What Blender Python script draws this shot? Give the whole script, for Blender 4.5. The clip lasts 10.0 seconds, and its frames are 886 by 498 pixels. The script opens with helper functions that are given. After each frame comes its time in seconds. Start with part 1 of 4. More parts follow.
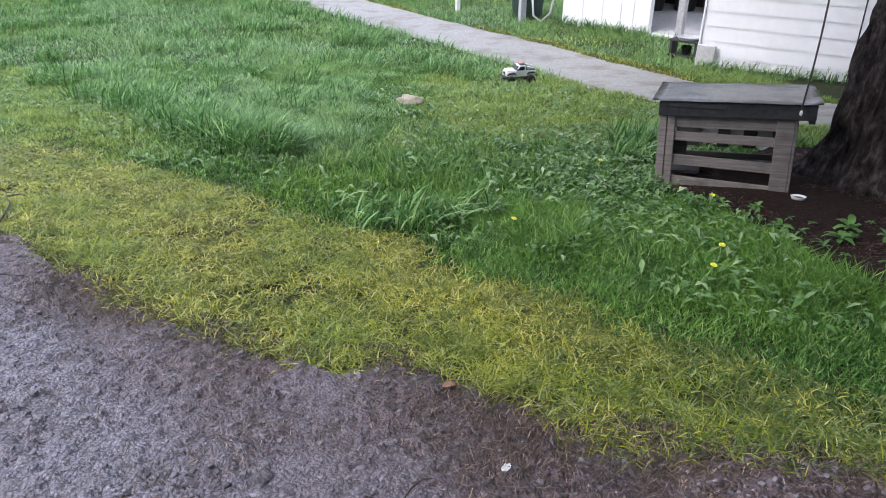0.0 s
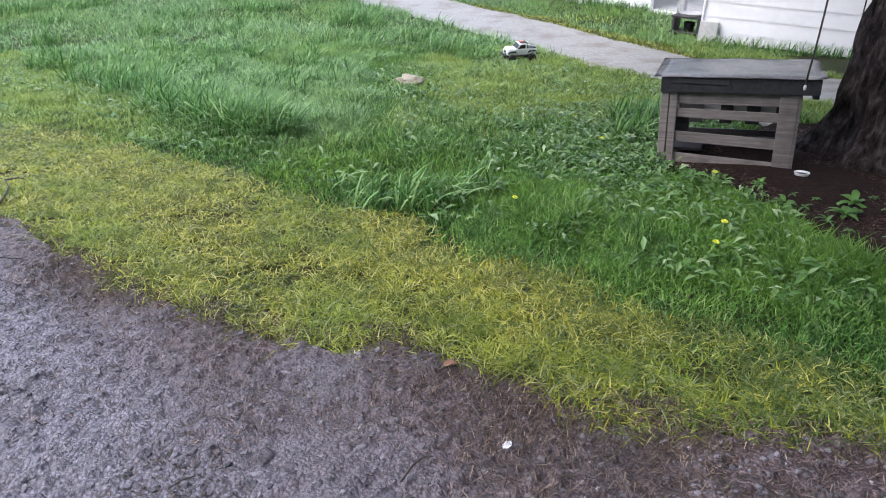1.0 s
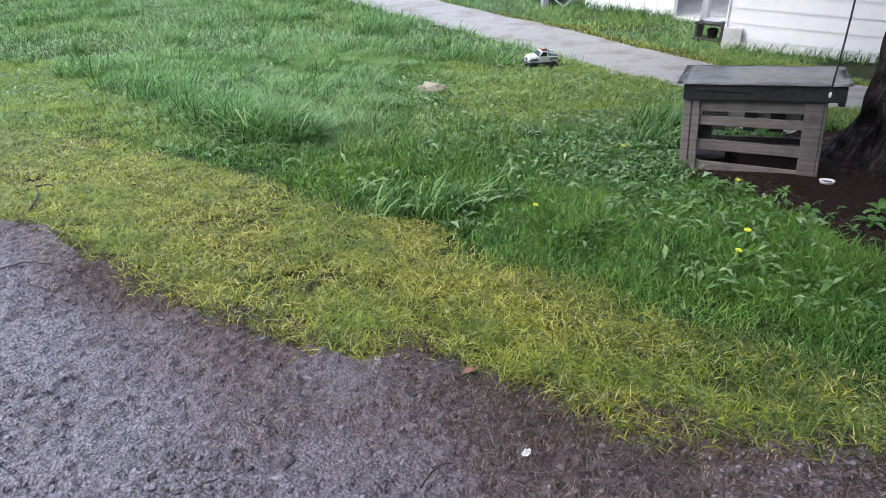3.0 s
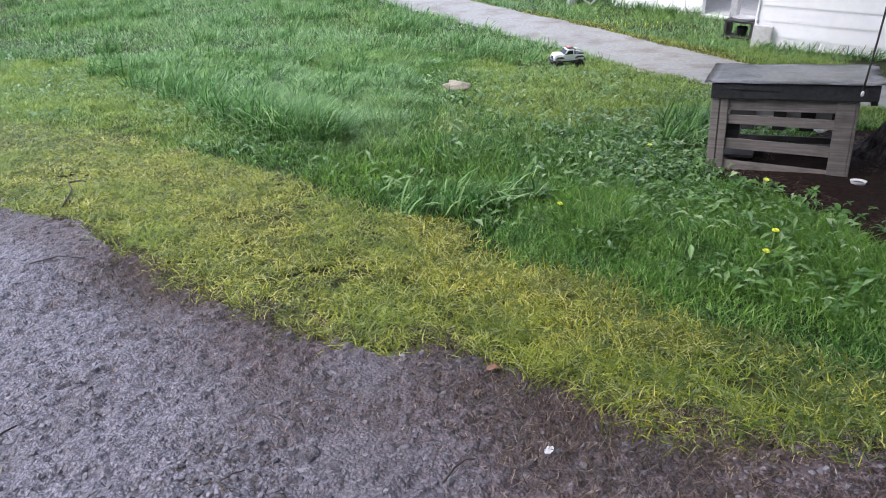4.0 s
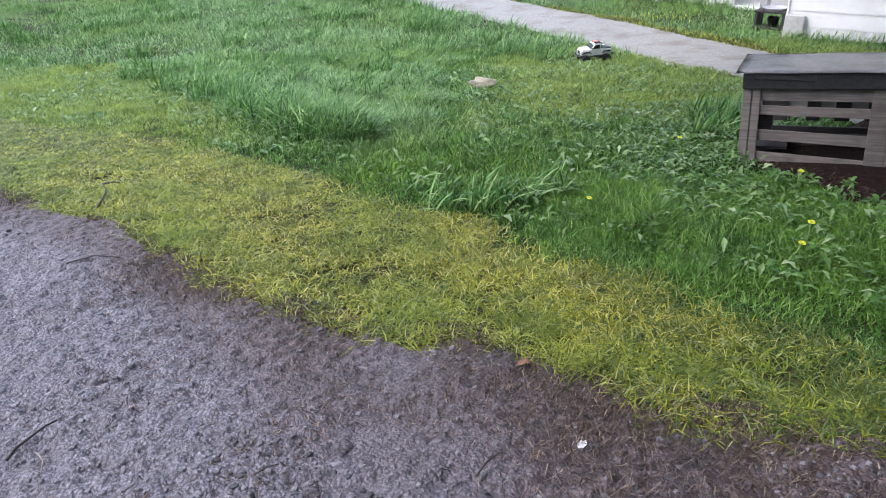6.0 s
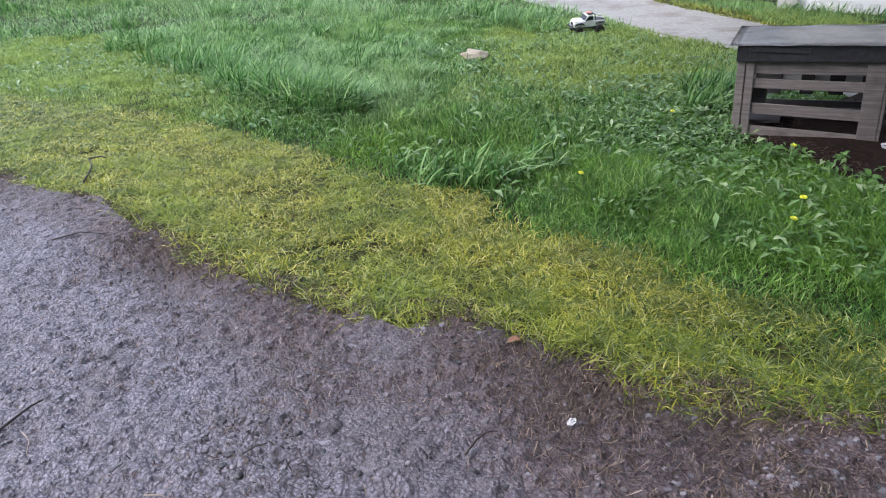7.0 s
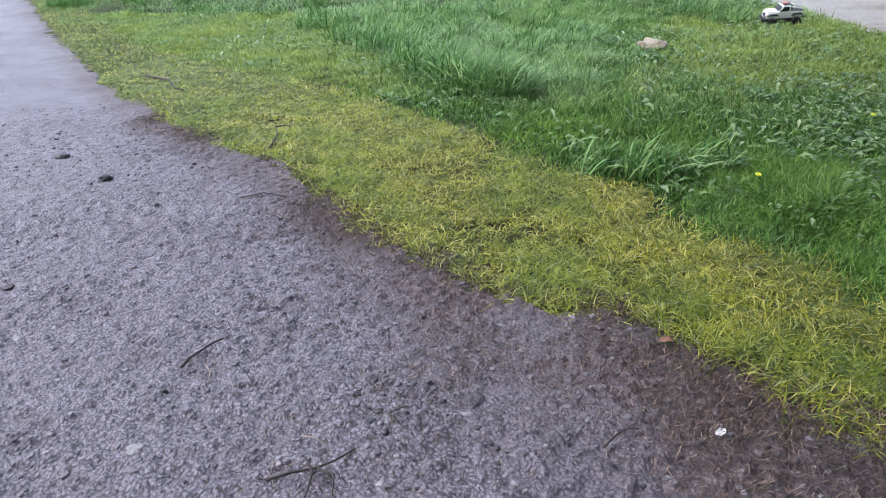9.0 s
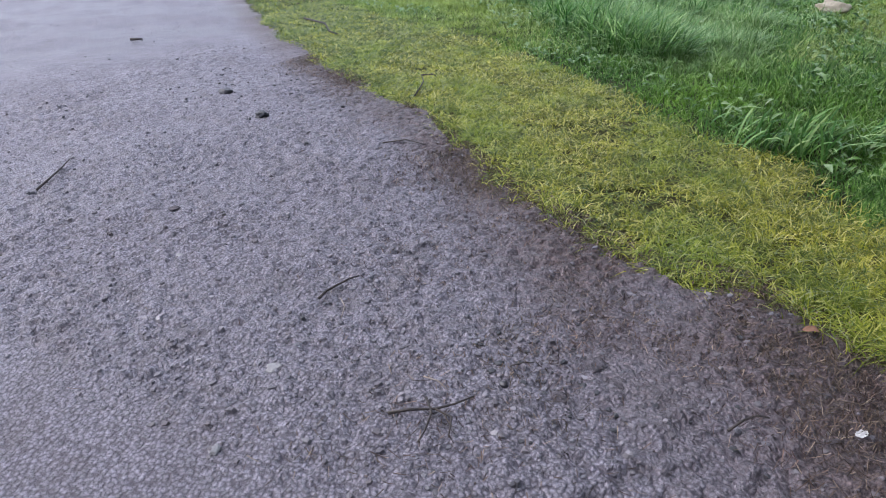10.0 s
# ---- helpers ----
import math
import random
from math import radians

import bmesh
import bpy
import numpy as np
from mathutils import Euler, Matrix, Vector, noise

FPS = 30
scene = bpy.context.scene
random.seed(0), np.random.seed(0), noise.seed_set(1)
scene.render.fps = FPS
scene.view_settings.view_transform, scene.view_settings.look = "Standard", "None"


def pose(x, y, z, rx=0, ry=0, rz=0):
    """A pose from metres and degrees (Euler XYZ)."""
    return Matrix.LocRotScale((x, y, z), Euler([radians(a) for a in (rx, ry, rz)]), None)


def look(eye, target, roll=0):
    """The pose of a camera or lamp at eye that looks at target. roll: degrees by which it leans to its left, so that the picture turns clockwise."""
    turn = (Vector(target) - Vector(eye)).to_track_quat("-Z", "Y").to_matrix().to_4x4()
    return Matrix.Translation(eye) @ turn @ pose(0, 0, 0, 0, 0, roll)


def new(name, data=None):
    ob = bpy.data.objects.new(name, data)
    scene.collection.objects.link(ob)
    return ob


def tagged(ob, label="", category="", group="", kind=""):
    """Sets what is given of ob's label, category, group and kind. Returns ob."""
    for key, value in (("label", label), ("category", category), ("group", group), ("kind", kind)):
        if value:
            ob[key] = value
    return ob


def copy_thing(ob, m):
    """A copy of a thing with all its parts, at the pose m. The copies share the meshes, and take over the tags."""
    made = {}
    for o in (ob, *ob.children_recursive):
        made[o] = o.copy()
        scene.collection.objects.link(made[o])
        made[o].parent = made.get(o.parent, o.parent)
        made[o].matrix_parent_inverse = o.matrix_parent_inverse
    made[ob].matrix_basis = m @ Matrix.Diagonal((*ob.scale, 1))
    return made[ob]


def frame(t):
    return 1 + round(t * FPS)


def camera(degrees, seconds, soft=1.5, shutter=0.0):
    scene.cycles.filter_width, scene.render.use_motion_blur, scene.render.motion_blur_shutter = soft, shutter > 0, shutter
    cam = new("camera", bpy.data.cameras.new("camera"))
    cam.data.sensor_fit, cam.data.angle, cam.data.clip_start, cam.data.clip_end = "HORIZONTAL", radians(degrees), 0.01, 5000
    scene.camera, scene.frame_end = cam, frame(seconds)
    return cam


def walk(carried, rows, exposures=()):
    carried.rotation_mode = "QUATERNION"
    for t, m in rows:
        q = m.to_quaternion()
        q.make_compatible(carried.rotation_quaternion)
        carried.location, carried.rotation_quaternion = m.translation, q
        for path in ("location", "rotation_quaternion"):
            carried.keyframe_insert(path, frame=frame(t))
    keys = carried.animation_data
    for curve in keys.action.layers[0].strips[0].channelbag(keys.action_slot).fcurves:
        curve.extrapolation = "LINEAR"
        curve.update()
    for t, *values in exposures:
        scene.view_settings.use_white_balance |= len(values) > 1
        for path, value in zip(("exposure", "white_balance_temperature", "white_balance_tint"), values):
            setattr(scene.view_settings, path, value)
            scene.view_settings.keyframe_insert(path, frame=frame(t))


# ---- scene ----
cam = camera(65.45, 10.0, soft=1.0)
PATH = [
    (0, pose(0, 0, 1.39, 62, -0, 0)),
    (0.5, pose(0.005, 0.014, 1.382, 60, -0.532, 0.288)),
    (1, pose(0.011, 0.011, 1.37, 60.473, 0.564, -0.063)),
    (1.5, pose(0.011, 0.003, 1.372, 59.839, 1.088, 0.94)),
    (2, pose(0.008, -0.002, 1.378, 59.55, 1.133, 1.441)),
    (3.5, pose(0.014, 0.001, 1.378, 61.612, 1.268, 1.716)),
    (4, pose(0.009, -0.016, 1.384, 60.983, 1.662, 3.519)),
    (4.5, pose(0.002, -0.018, 1.389, 60.931, 1.874, 6.233)),
    (5, pose(-0.005, -0.024, 1.39, 61.497, 2.494, 6.733)),
    (5.5, pose(-0.004, -0.03, 1.378, 61.314, 3.019, 5.925)),
    (7, pose(0.007, 0.011, 1.366, 58.703, 3.038, 4.604)),
    (7.5, pose(0.009, 0.002, 1.367, 57.26, 2.753, 6.406)),
    (8, pose(0.007, 0.001, 1.364, 57.678, 2.909, 10.173)),
    (8.5, pose(0.005, -0.008, 1.375, 59.364, 4.127, 14.281)),
    (9, pose(-0.006, -0.027, 1.375, 58.486, 4.674, 18.284)),
    (9.5, pose(-0.003, -0.041, 1.376, 58.588, 5.02, 23.092)),
    (10, pose(-0.021, -0.046, 1.382, 55.894, 5.642, 30.245)),
]
walk(cam, PATH, [(t, stops, 6060, 17) for t, stops in ((0.0, 1.15), (0.5, 1.18), (1.5, 1.3), (2.0, 1.3), (3.5, 1.15), (5.0, 1.22), (8.0, 1.22), (9.5, 1.07), (10.0, 0.94))])

# ---- light: wet overcast morning ----
SUN_EL, SUN_AZ = radians(50), radians(-108)
world = bpy.data.worlds.new("sky")
scene.world = world
world.use_nodes = True
wn = world.node_tree.nodes
sky = wn.new("ShaderNodeTexSky")
sky.sky_type, sky.sun_disc = "NISHITA", False
sky.sun_elevation, sky.sun_rotation = SUN_EL, SUN_AZ
sky.air_density, sky.dust_density, sky.ozone_density = 1.0, 6.0, 1.0
soft_sky = wn.new("ShaderNodeMix")
soft_sky.data_type = "RGBA"
soft_sky.inputs[0].default_value = 0.55
soft_sky.inputs[7].default_value = (8.2, 9.2, 10.6, 1)
world.node_tree.links.new(sky.outputs[0], soft_sky.inputs[6])
# an overcast sky is about twice as bright overhead as at the horizon
up = wn.new("ShaderNodeSeparateXYZ")
world.node_tree.links.new(wn.new("ShaderNodeTexCoord").outputs["Generated"], up.inputs[0])
rise = wn.new("ShaderNodeMapRange")
rise.inputs["To Min"].default_value, rise.inputs["To Max"].default_value = 0.6, 1.35
world.node_tree.links.new(up.outputs["Z"], rise.inputs["Value"])
overcast = wn.new("ShaderNodeVectorMath")
overcast.operation = "SCALE"
world.node_tree.links.new(soft_sky.outputs[2], overcast.inputs[0])
world.node_tree.links.new(rise.outputs[0], overcast.inputs["Scale"])
world.node_tree.links.new(overcast.outputs[0], wn["Background"].inputs["Color"])
wn["Background"].inputs["Strength"].default_value = 0.13
sun = new("sun", bpy.data.lights.new("sun", "SUN"))
sun.data.energy, sun.data.angle, sun.data.color = 0.7, radians(45), (1.0, 0.97, 0.92)
sun.matrix_world = look((0, 0, 30), (-30 * math.cos(SUN_EL) * math.sin(SUN_AZ), -30 * math.cos(SUN_EL) * math.cos(SUN_AZ), 30 - 30 * math.sin(SUN_EL)))

# ---- the lie of the land ----
SLOPE = math.tan(radians(7.5))


def land(x, y):
    """Height of the ground: a bank that falls away from the road and runs out on the flat."""
    y = np.asarray(y, float)
    u = np.clip((y - 11.0) / 1.5, -40, 40)
    down = np.where(y > 50, 11.0, y - 1.5 * np.log1p(np.exp(u)))
    return -SLOPE * np.maximum(down, -1.0)


EDGE_X = [-40, -11.4, -6.17, -4.1, -2.93, -2.5, -1.9, -1.37, -0.87, -0.58, -0.35, -0.2, 0.0, 0.19, 0.34, 0.51, 0.75, 1.15, 2.5, 8, 40]
EDGE_Y = [33, 10.1, 5.87, 4.46, 3.7, 3.48, 3.0, 2.61, 2.33, 2.16, 2.16, 2.16, 2.05, 1.91, 1.78, 1.71, 1.63, 1.51, 1.15, 0.3, -4]
LAWN_X = [-40, -14.2, -8.9, -5.9, -4.5, -3.7, -2.95, -2.4, -1.94, -1.5, -1.1, -0.75, -0.48, -0.2, 0.0, 0.33, 0.54, 0.86, 1.18, 1.54, 3, 8, 40]
LAWN_Y = [35, 13.4, 9.15, 7.0, 6.2, 6.05, 5.48, 5.05, 4.72, 4.55, 4.13, 3.85, 3.63, 3.4, 3.05, 2.95, 2.77, 2.4, 2.16, 1.9, 1.3, 0.6, -3]


def road_edge(x):
    return np.interp(x, EDGE_X, EDGE_Y)


def lawn_edge(x):
    return np.interp(x, LAWN_X, LAWN_Y)


DRIVE_X = [-14, -3.4, -1.6, -0.4, 0.65, 1.7, 2.4, 2.97, 4.2, 6.6, 11.6]
DRIVE_Y = [33, 20.1, 17.3, 15.6, 14.15, 12.55, 11.05, 9.8, 7.9, 5.5, 1.0]
DRIVE_HALF = 0.85
DIRT = [(1.62, 4.8), (1.82, 4.24), (2.0, 3.72), (1.93, 3.2), (2.08, 2.75), (3.0, 2.45), (4.5, 2.8), (4.9, 4.5), (4.3, 5.9), (3.0, 6.1), (2.5, 5.6), (1.85, 5.3)]


def drive_distance(x, y):
    best = np.full(np.shape(x), 1e9)
    for i in range(len(DRIVE_X) - 1):
        ax, ay, bx, by = DRIVE_X[i], DRIVE_Y[i], DRIVE_X[i + 1], DRIVE_Y[i + 1]
        u = np.clip(((x - ax) * (bx - ax) + (y - ay) * (by - ay)) / ((bx - ax) ** 2 + (by - ay) ** 2), 0, 1)
        best = np.minimum(best, np.hypot(x - ax - u * (bx - ax), y - ay - u * (by - ay)))
    return best


def in_polygon(x, y, poly):
    inside = np.zeros(np.shape(x), bool)
    for (ax, ay), (bx, by) in zip(poly, poly[1:] + poly[:1]):
        cross = ((ay > y) != (by > y)) & (x < (bx - ax) * (y - ay) / (by - ay + 1e-12) + ax)
        inside ^= cross
    return inside


LATTICE = np.random.RandomState(5).rand(257, 257)


def patchy(x, y, size, shift=0):
    """Smooth noise from 0 to 1 with blobs of about that size."""
    u, v = np.asarray(x) / size + 37.3 + shift * 17.1, np.asarray(y) / size + 81.7 + shift * 9.7
    i, j = np.floor(u).astype(int), np.floor(v).astype(int)
    a, b = u - i, v - j
    a, b = a * a * (3 - 2 * a), b * b * (3 - 2 * b)
    i, j = i % 256, j % 256
    return (LATTICE[i, j] * (1 - a) + LATTICE[i + 1, j] * a) * (1 - b) + (LATTICE[i, j + 1] * (1 - a) + LATTICE[i + 1, j + 1] * a) * b


# ---- materials ----
def material(name, rough=0.6, metal=0.0, spec=0.5):
    m = bpy.data.materials.new(name)
    m.use_nodes = True
    b = m.node_tree.nodes["Principled BSDF"]
    b.inputs["Roughness"].default_value, b.inputs["Metallic"].default_value = rough, metal
    b.inputs["Specular IOR Level"].default_value = spec
    return m, m.node_tree.nodes, m.node_tree.links, b


def texture(n, l, kind, scale, detail=4.0, coords=None, rough=0.6):
    t = n.new("ShaderNodeTexNoise" if kind == "noise" else "ShaderNodeTexVoronoi")
    t.inputs["Scale"].default_value = scale
    if kind == "noise":
        t.inputs["Detail"].default_value, t.inputs["Roughness"].default_value = detail, rough
    if coords is not None:
        l.new(coords, t.inputs["Vector"])
    return t


def ramp(n, l, source, stops):
    r = n.new("ShaderNodeValToRGB")
    r.color_ramp.elements[0].position, r.color_ramp.elements[0].color = stops[0][0], (*stops[0][1], 1)
    r.color_ramp.elements[1].position, r.color_ramp.elements[1].color = stops[-1][0], (*stops[-1][1], 1)
    for p, c in stops[1:-1]:
        r.color_ramp.elements.new(p).color = (*c, 1)
    l.new(source, r.inputs["Fac"])
    return r.outputs["Color"]


def mix(n, l, a, b, fac, mode="MIX"):
    m = n.new("ShaderNodeMix")
    m.data_type, m.blend_type = "RGBA", mode
    for socket, value in ((m.inputs[0], fac), (m.inputs[6], a), (m.inputs[7], b)):
        if isinstance(value, bpy.types.NodeSocket):
            l.new(value, socket)
        else:
            socket.default_value = value if not isinstance(value, tuple) else (*value, 1)
    return m.outputs[2]


def bump(n, l, b, height, strength, distance, under=None):
    k = n.new("ShaderNodeBump")
    k.inputs["Strength"].default_value, k.inputs["Distance"].default_value = strength, distance
    l.new(height, k.inputs["Height"])
    if under is not None:
        l.new(under, k.inputs["Normal"])
    l.new(k.outputs[0], b.inputs["Normal"])
    return k.outputs[0]


def world_place(n):
    return n.new("ShaderNodeNewGeometry").outputs["Position"]


def speckled(name, dark, light, scale, rough=0.6, relief=0.3, distance=0.01, metal=0.0, stain=None, local=True, spec=0.5):
    """A surface of two shades with grain, broad stains and fine relief."""
    m, n, l, b = material(name, rough, metal, spec)
    at = n.new("ShaderNodeTexCoord").outputs["Object"] if local else world_place(n)
    fine, broad = texture(n, l, "noise", scale, 6, at), texture(n, l, "noise", scale * 0.11, 4, at)
    colour = ramp(n, l, fine.outputs[0], [(0.3, dark), (0.7, light)])
    if stain:
        colour = mix(n, l, colour, stain, ramp(n, l, broad.outputs[0], [(0.48, (0, 0, 0)), (0.68, (0.8, 0.8, 0.8))]))
    l.new(colour, b.inputs["Base Color"])
    bump(n, l, b, fine.outputs[0], relief, distance)
    return m


def foliage(name, shades, patch, patch_amount, rough=0.45, through_light=0.35, patch_size=0.9, spec=0.22):
    """Leaf or blade: every island has its own shade, and broad patches shift it."""
    m, n, l, b = material(name, rough, 0, spec)
    island = n.new("ShaderNodeNewGeometry")
    colour = ramp(n, l, island.outputs["Random Per Island"], shades)
    broad = texture(n, l, "noise", patch_size, 3, island.outputs["Position"])
    colour = mix(n, l, colour, patch, ramp(n, l, broad.outputs[0], [(0.42, (0, 0, 0)), (0.66, (patch_amount,) * 3)]))
    clumps = texture(n, l, "noise", 5.0, 4, island.outputs["Position"])
    colour = mix(n, l, colour, ramp(n, l, clumps.outputs[0], [(0.33, (0.66, 0.7, 0.7)), (0.5, (0.97, 0.97, 0.97)), (0.68, (1.25, 1.2, 1.15))]), 1.0, "MULTIPLY")
    l.new(colour, b.inputs["Base Color"])
    t = n.new("ShaderNodeBsdfTranslucent")
    l.new(colour, t.inputs["Color"])
    x = n.new("ShaderNodeMixShader")
    x.inputs[0].default_value = through_light
    l.new(b.outputs[0], x.inputs[1]), l.new(t.outputs[0], x.inputs[2])
    l.new(x.outputs[0], n["Material Output"].inputs["Surface"])
    return m


def wood(name, dark, light, rough=0.75, grain=(1.5, 30, 30)):
    m, n, l, b = material(name, rough)
    at = n.new("ShaderNodeMapping")
    at.inputs["Scale"].default_value = grain
    l.new(n.new("ShaderNodeTexCoord").outputs["Object"], at.inputs["Vector"])
    lines, broad = texture(n, l, "noise", 2.2, 7, at.outputs[0], 0.7), texture(n, l, "noise", 5, 3, n.new("ShaderNodeTexCoord").outputs["Object"])
    colour = ramp(n, l, lines.outputs[0], [(0.3, dark), (0.72, light)])
    own = n.new("ShaderNodeObjectInfo").outputs["Random"]
    colour = mix(n, l, colour, ramp(n, l, own, [(0, (0.75, 0.74, 0.73)), (1, (1.1, 1.08, 1.05))]), 1.0, "MULTIPLY")
    colour = mix(n, l, colour, (dark[0] * 0.5, dark[1] * 0.55, dark[2] * 0.5), ramp(n, l, broad.outputs[0], [(0.5, (0, 0, 0)), (0.75, (0.6, 0.6, 0.6))]))
    l.new(colour, b.inputs["Base Color"])
    bump(n, l, b, lines.outputs[0], 0.5, 0.004)
    return m


def gravel_material():
    """Packed wet gravel: grey stones in dark fines, brown litter near the grass, wet sheen in patches. Hollow shade is
    put into the fines' colour, tree shade into the litter's.
    """
    m, n, l, b = material("wet_gravel", 0.4)
    at = world_place(n)
    grit = texture(n, l, "noise", 55, 7, at, 0.7)
    jitter = n.new("ShaderNodeVectorMath")
    jitter.operation = "MULTIPLY_ADD"
    jitter.inputs[1].default_value = (0.016, 0.016, 0.016)
    l.new(texture(n, l, "noise", 70, 3, at).outputs["Color"], jitter.inputs[0])
    l.new(at, jitter.inputs[2])
    stones = texture(n, l, "voronoi", 78, coords=jitter.outputs[0])
    broad, patch = texture(n, l, "noise", 1.1, 4, at), texture(n, l, "noise", 4.5, 5, at)
    stone = ramp(n, l, grit.outputs[0], [(0.3, (0.135, 0.129, 0.146)), (0.5, (0.20, 0.192, 0.214)), (0.7, (0.27, 0.26, 0.288))])
    # fines are also darkened as painted shade in the hollows between stones
    fines = ramp(n, l, grit.outputs[0], [(0.3, (0.032, 0.028, 0.035)), (0.7, (0.12, 0.108, 0.128))])
    grey = mix(n, l, stone, fines, ramp(n, l, stones.outputs["Distance"], [(0.33, (0, 0, 0)), (0.64, (0.95, 0.95, 0.95))]))
    cell = n.new("ShaderNodeSeparateColor")
    l.new(stones.outputs["Color"], cell.inputs[0])
    grey = mix(n, l, grey, ramp(n, l, cell.outputs[0], [(0, (0.74, 0.73, 0.74)), (0.6, (1.0, 0.98, 1.02)), (1, (1.22, 1.2, 1.24))]), 1.0, "MULTIPLY")
    # real brown litter, its colour darkened to carry tree shade as well
    litter_shade_mask = n.new("ShaderNodeAttribute")
    litter_shade_mask.attribute_name = "litter"
    brown = ramp(n, l, grit.outputs[0], [(0.35, (0.018, 0.013, 0.014)), (0.52, (0.08, 0.058, 0.06)), (0.7, (0.18, 0.134, 0.13))])
    grey = mix(n, l, grey, brown, litter_shade_mask.outputs["Fac"])
    grey = mix(n, l, grey, (0.08, 0.067, 0.068), ramp(n, l, patch.outputs[0], [(0.5, (0, 0, 0)), (0.75, (0.55, 0.55, 0.55))]))
    l.new(grey, b.inputs["Base Color"])
    wet = n.new("ShaderNodeMapRange")
    wet.inputs["From Min"].default_value, wet.inputs["From Max"].default_value = 0.42, 0.6
    wet.inputs["To Min"].default_value, wet.inputs["To Max"].default_value = 0.32, 0.56
    l.new(broad.outputs[0], wet.inputs["Value"])
    l.new(wet.outputs[0], b.inputs["Roughness"])
    proud = n.new("ShaderNodeMath")
    proud.operation = "SUBTRACT"
    proud.inputs[0].default_value = 1.0
    l.new(stones.outputs["Distance"], proud.inputs[1])
    first = bump(n, l, b, proud.outputs[0], 0.75, 0.012)
    bump(n, l, b, grit.outputs[0], 0.45, 0.010, first)
    return m


GRAVEL = gravel_material()
PEBBLE = foliage("pebble_stone", [(0, (0.07, 0.066, 0.076)), (0.5, (0.14, 0.133, 0.15)), (0.97, (0.23, 0.22, 0.244)), (1, (0.32, 0.31, 0.32))], (0.06, 0.045, 0.042), 0.6, 0.5, 0.0, 1.1, 0.5)


def soil_material():
    """Dark soil under the lawn, with olive thatch where the grass is short."""
    m, n, l, b = material("lawn_soil", 0.9, 0, 0.2)
    at = world_place(n)
    fine, mid = texture(n, l, "noise", 28, 7, at, 0.7), texture(n, l, "noise", 5, 4, at)
    soil = ramp(n, l, fine.outputs[0], [(0.35, (0.008, 0.012, 0.004)), (0.68, (0.045, 0.055, 0.016))])
    # thatch colour is darkened to paint the shadow gaps between blades
    thatch = ramp(n, l, fine.outputs[0], [(0.35, (0.016, 0.018, 0.006)), (0.52, (0.055, 0.058, 0.015)), (0.72, (0.15, 0.14, 0.042))])
    thatch = mix(n, l, thatch, (0.045, 0.03, 0.018), ramp(n, l, mid.outputs[0], [(0.55, (0, 0, 0)), (0.75, (0.8, 0.8, 0.8))]))
    mask = n.new("ShaderNodeAttribute")
    mask.attribute_name = "thatch"
    l.new(mix(n, l, soil, thatch, mask.outputs["Fac"]), b.inputs["Base Color"])
    bump(n, l, b, fine.outputs[0], 0.9, 0.03)
    return m


SOIL = soil_material()
MULCH = speckled("bark_mulch", (0.006, 0.004, 0.0035), (0.036, 0.019, 0.014), 34, 0.9, 1.0, 0.03, stain=(0.016, 0.011, 0.009), local=False, spec=0.12)
ASPHALT = speckled("worn_asphalt", (0.17, 0.162, 0.142), (0.29, 0.282, 0.256), 18, 0.55, 0.35, 0.012, stain=(0.12, 0.092, 0.07), local=False, spec=0.35)
SHORT_GRASS = foliage("yellow_grass", [(0, (0.06, 0.075, 0.010)), (0.35, (0.21, 0.24, 0.020)), (0.7, (0.40, 0.41, 0.05)), (1, (0.66, 0.63, 0.25))], (0.17, 0.27, 0.03), 0.6, 0.42, 0.35, 1.6)
SHORT_GREEN = foliage("olive_grass", [(0, (0.025, 0.047, 0.014)), (0.4, (0.095, 0.145, 0.038)), (0.75, (0.19, 0.25, 0.08)), (1, (0.38, 0.42, 0.23))], (0.095, 0.17, 0.036), 0.5, 0.42, 0.35, 1.3)
PALE_GRASS = foliage("pale_lawn_grass", [(0, (0.06, 0.12, 0.02)), (0.5, (0.19, 0.30, 0.06)), (1, (0.42, 0.52, 0.20))], (0.24, 0.32, 0.05), 0.6, 0.42, 0.35, 0.9)
LONG_GRASS = foliage("green_grass", [(0, (0.018, 0.06, 0.012)), (0.45, (0.065, 0.178, 0.026)), (0.8, (0.145, 0.295, 0.06)), (1, (0.34, 0.46, 0.18))], (0.14, 0.275, 0.025), 0.6, 0.42, 0.35, 0.8)
TALL_GRASS = foliage("blue_green_grass", [(0, (0.03, 0.10, 0.022)), (0.6, (0.13, 0.28, 0.07)), (1, (0.36, 0.51, 0.21))], (0.07, 0.2, 0.05), 0.4, 0.38, 0.3, 1.0)
FAR_GRASS = foliage("dewy_grass", [(0, (0.04, 0.11, 0.025)), (0.5, (0.16, 0.31, 0.10)), (1, (0.40, 0.55, 0.28))], (0.16, 0.28, 0.04), 0.6, 0.4, 0.3, 0.35)
BROAD_LEAF = foliage("dock_leaf", [(0, (0.04, 0.11, 0.025)), (0.5, (0.12, 0.235, 0.065)), (0.85, (0.21, 0.33, 0.13)), (1, (0.38, 0.48, 0.28))], (0.09, 0.20, 0.04), 0.4, 0.32, 0.25, 2.0, 0.45)
CROWN_LEAF = foliage("crown_leaf", [(0, (0.03, 0.09, 0.025)), (0.6, (0.08, 0.17, 0.06)), (1, (0.16, 0.27, 0.12))], (0.05, 0.13, 0.04), 0.5, 0.45, 0.25, 2.0, 0.3)
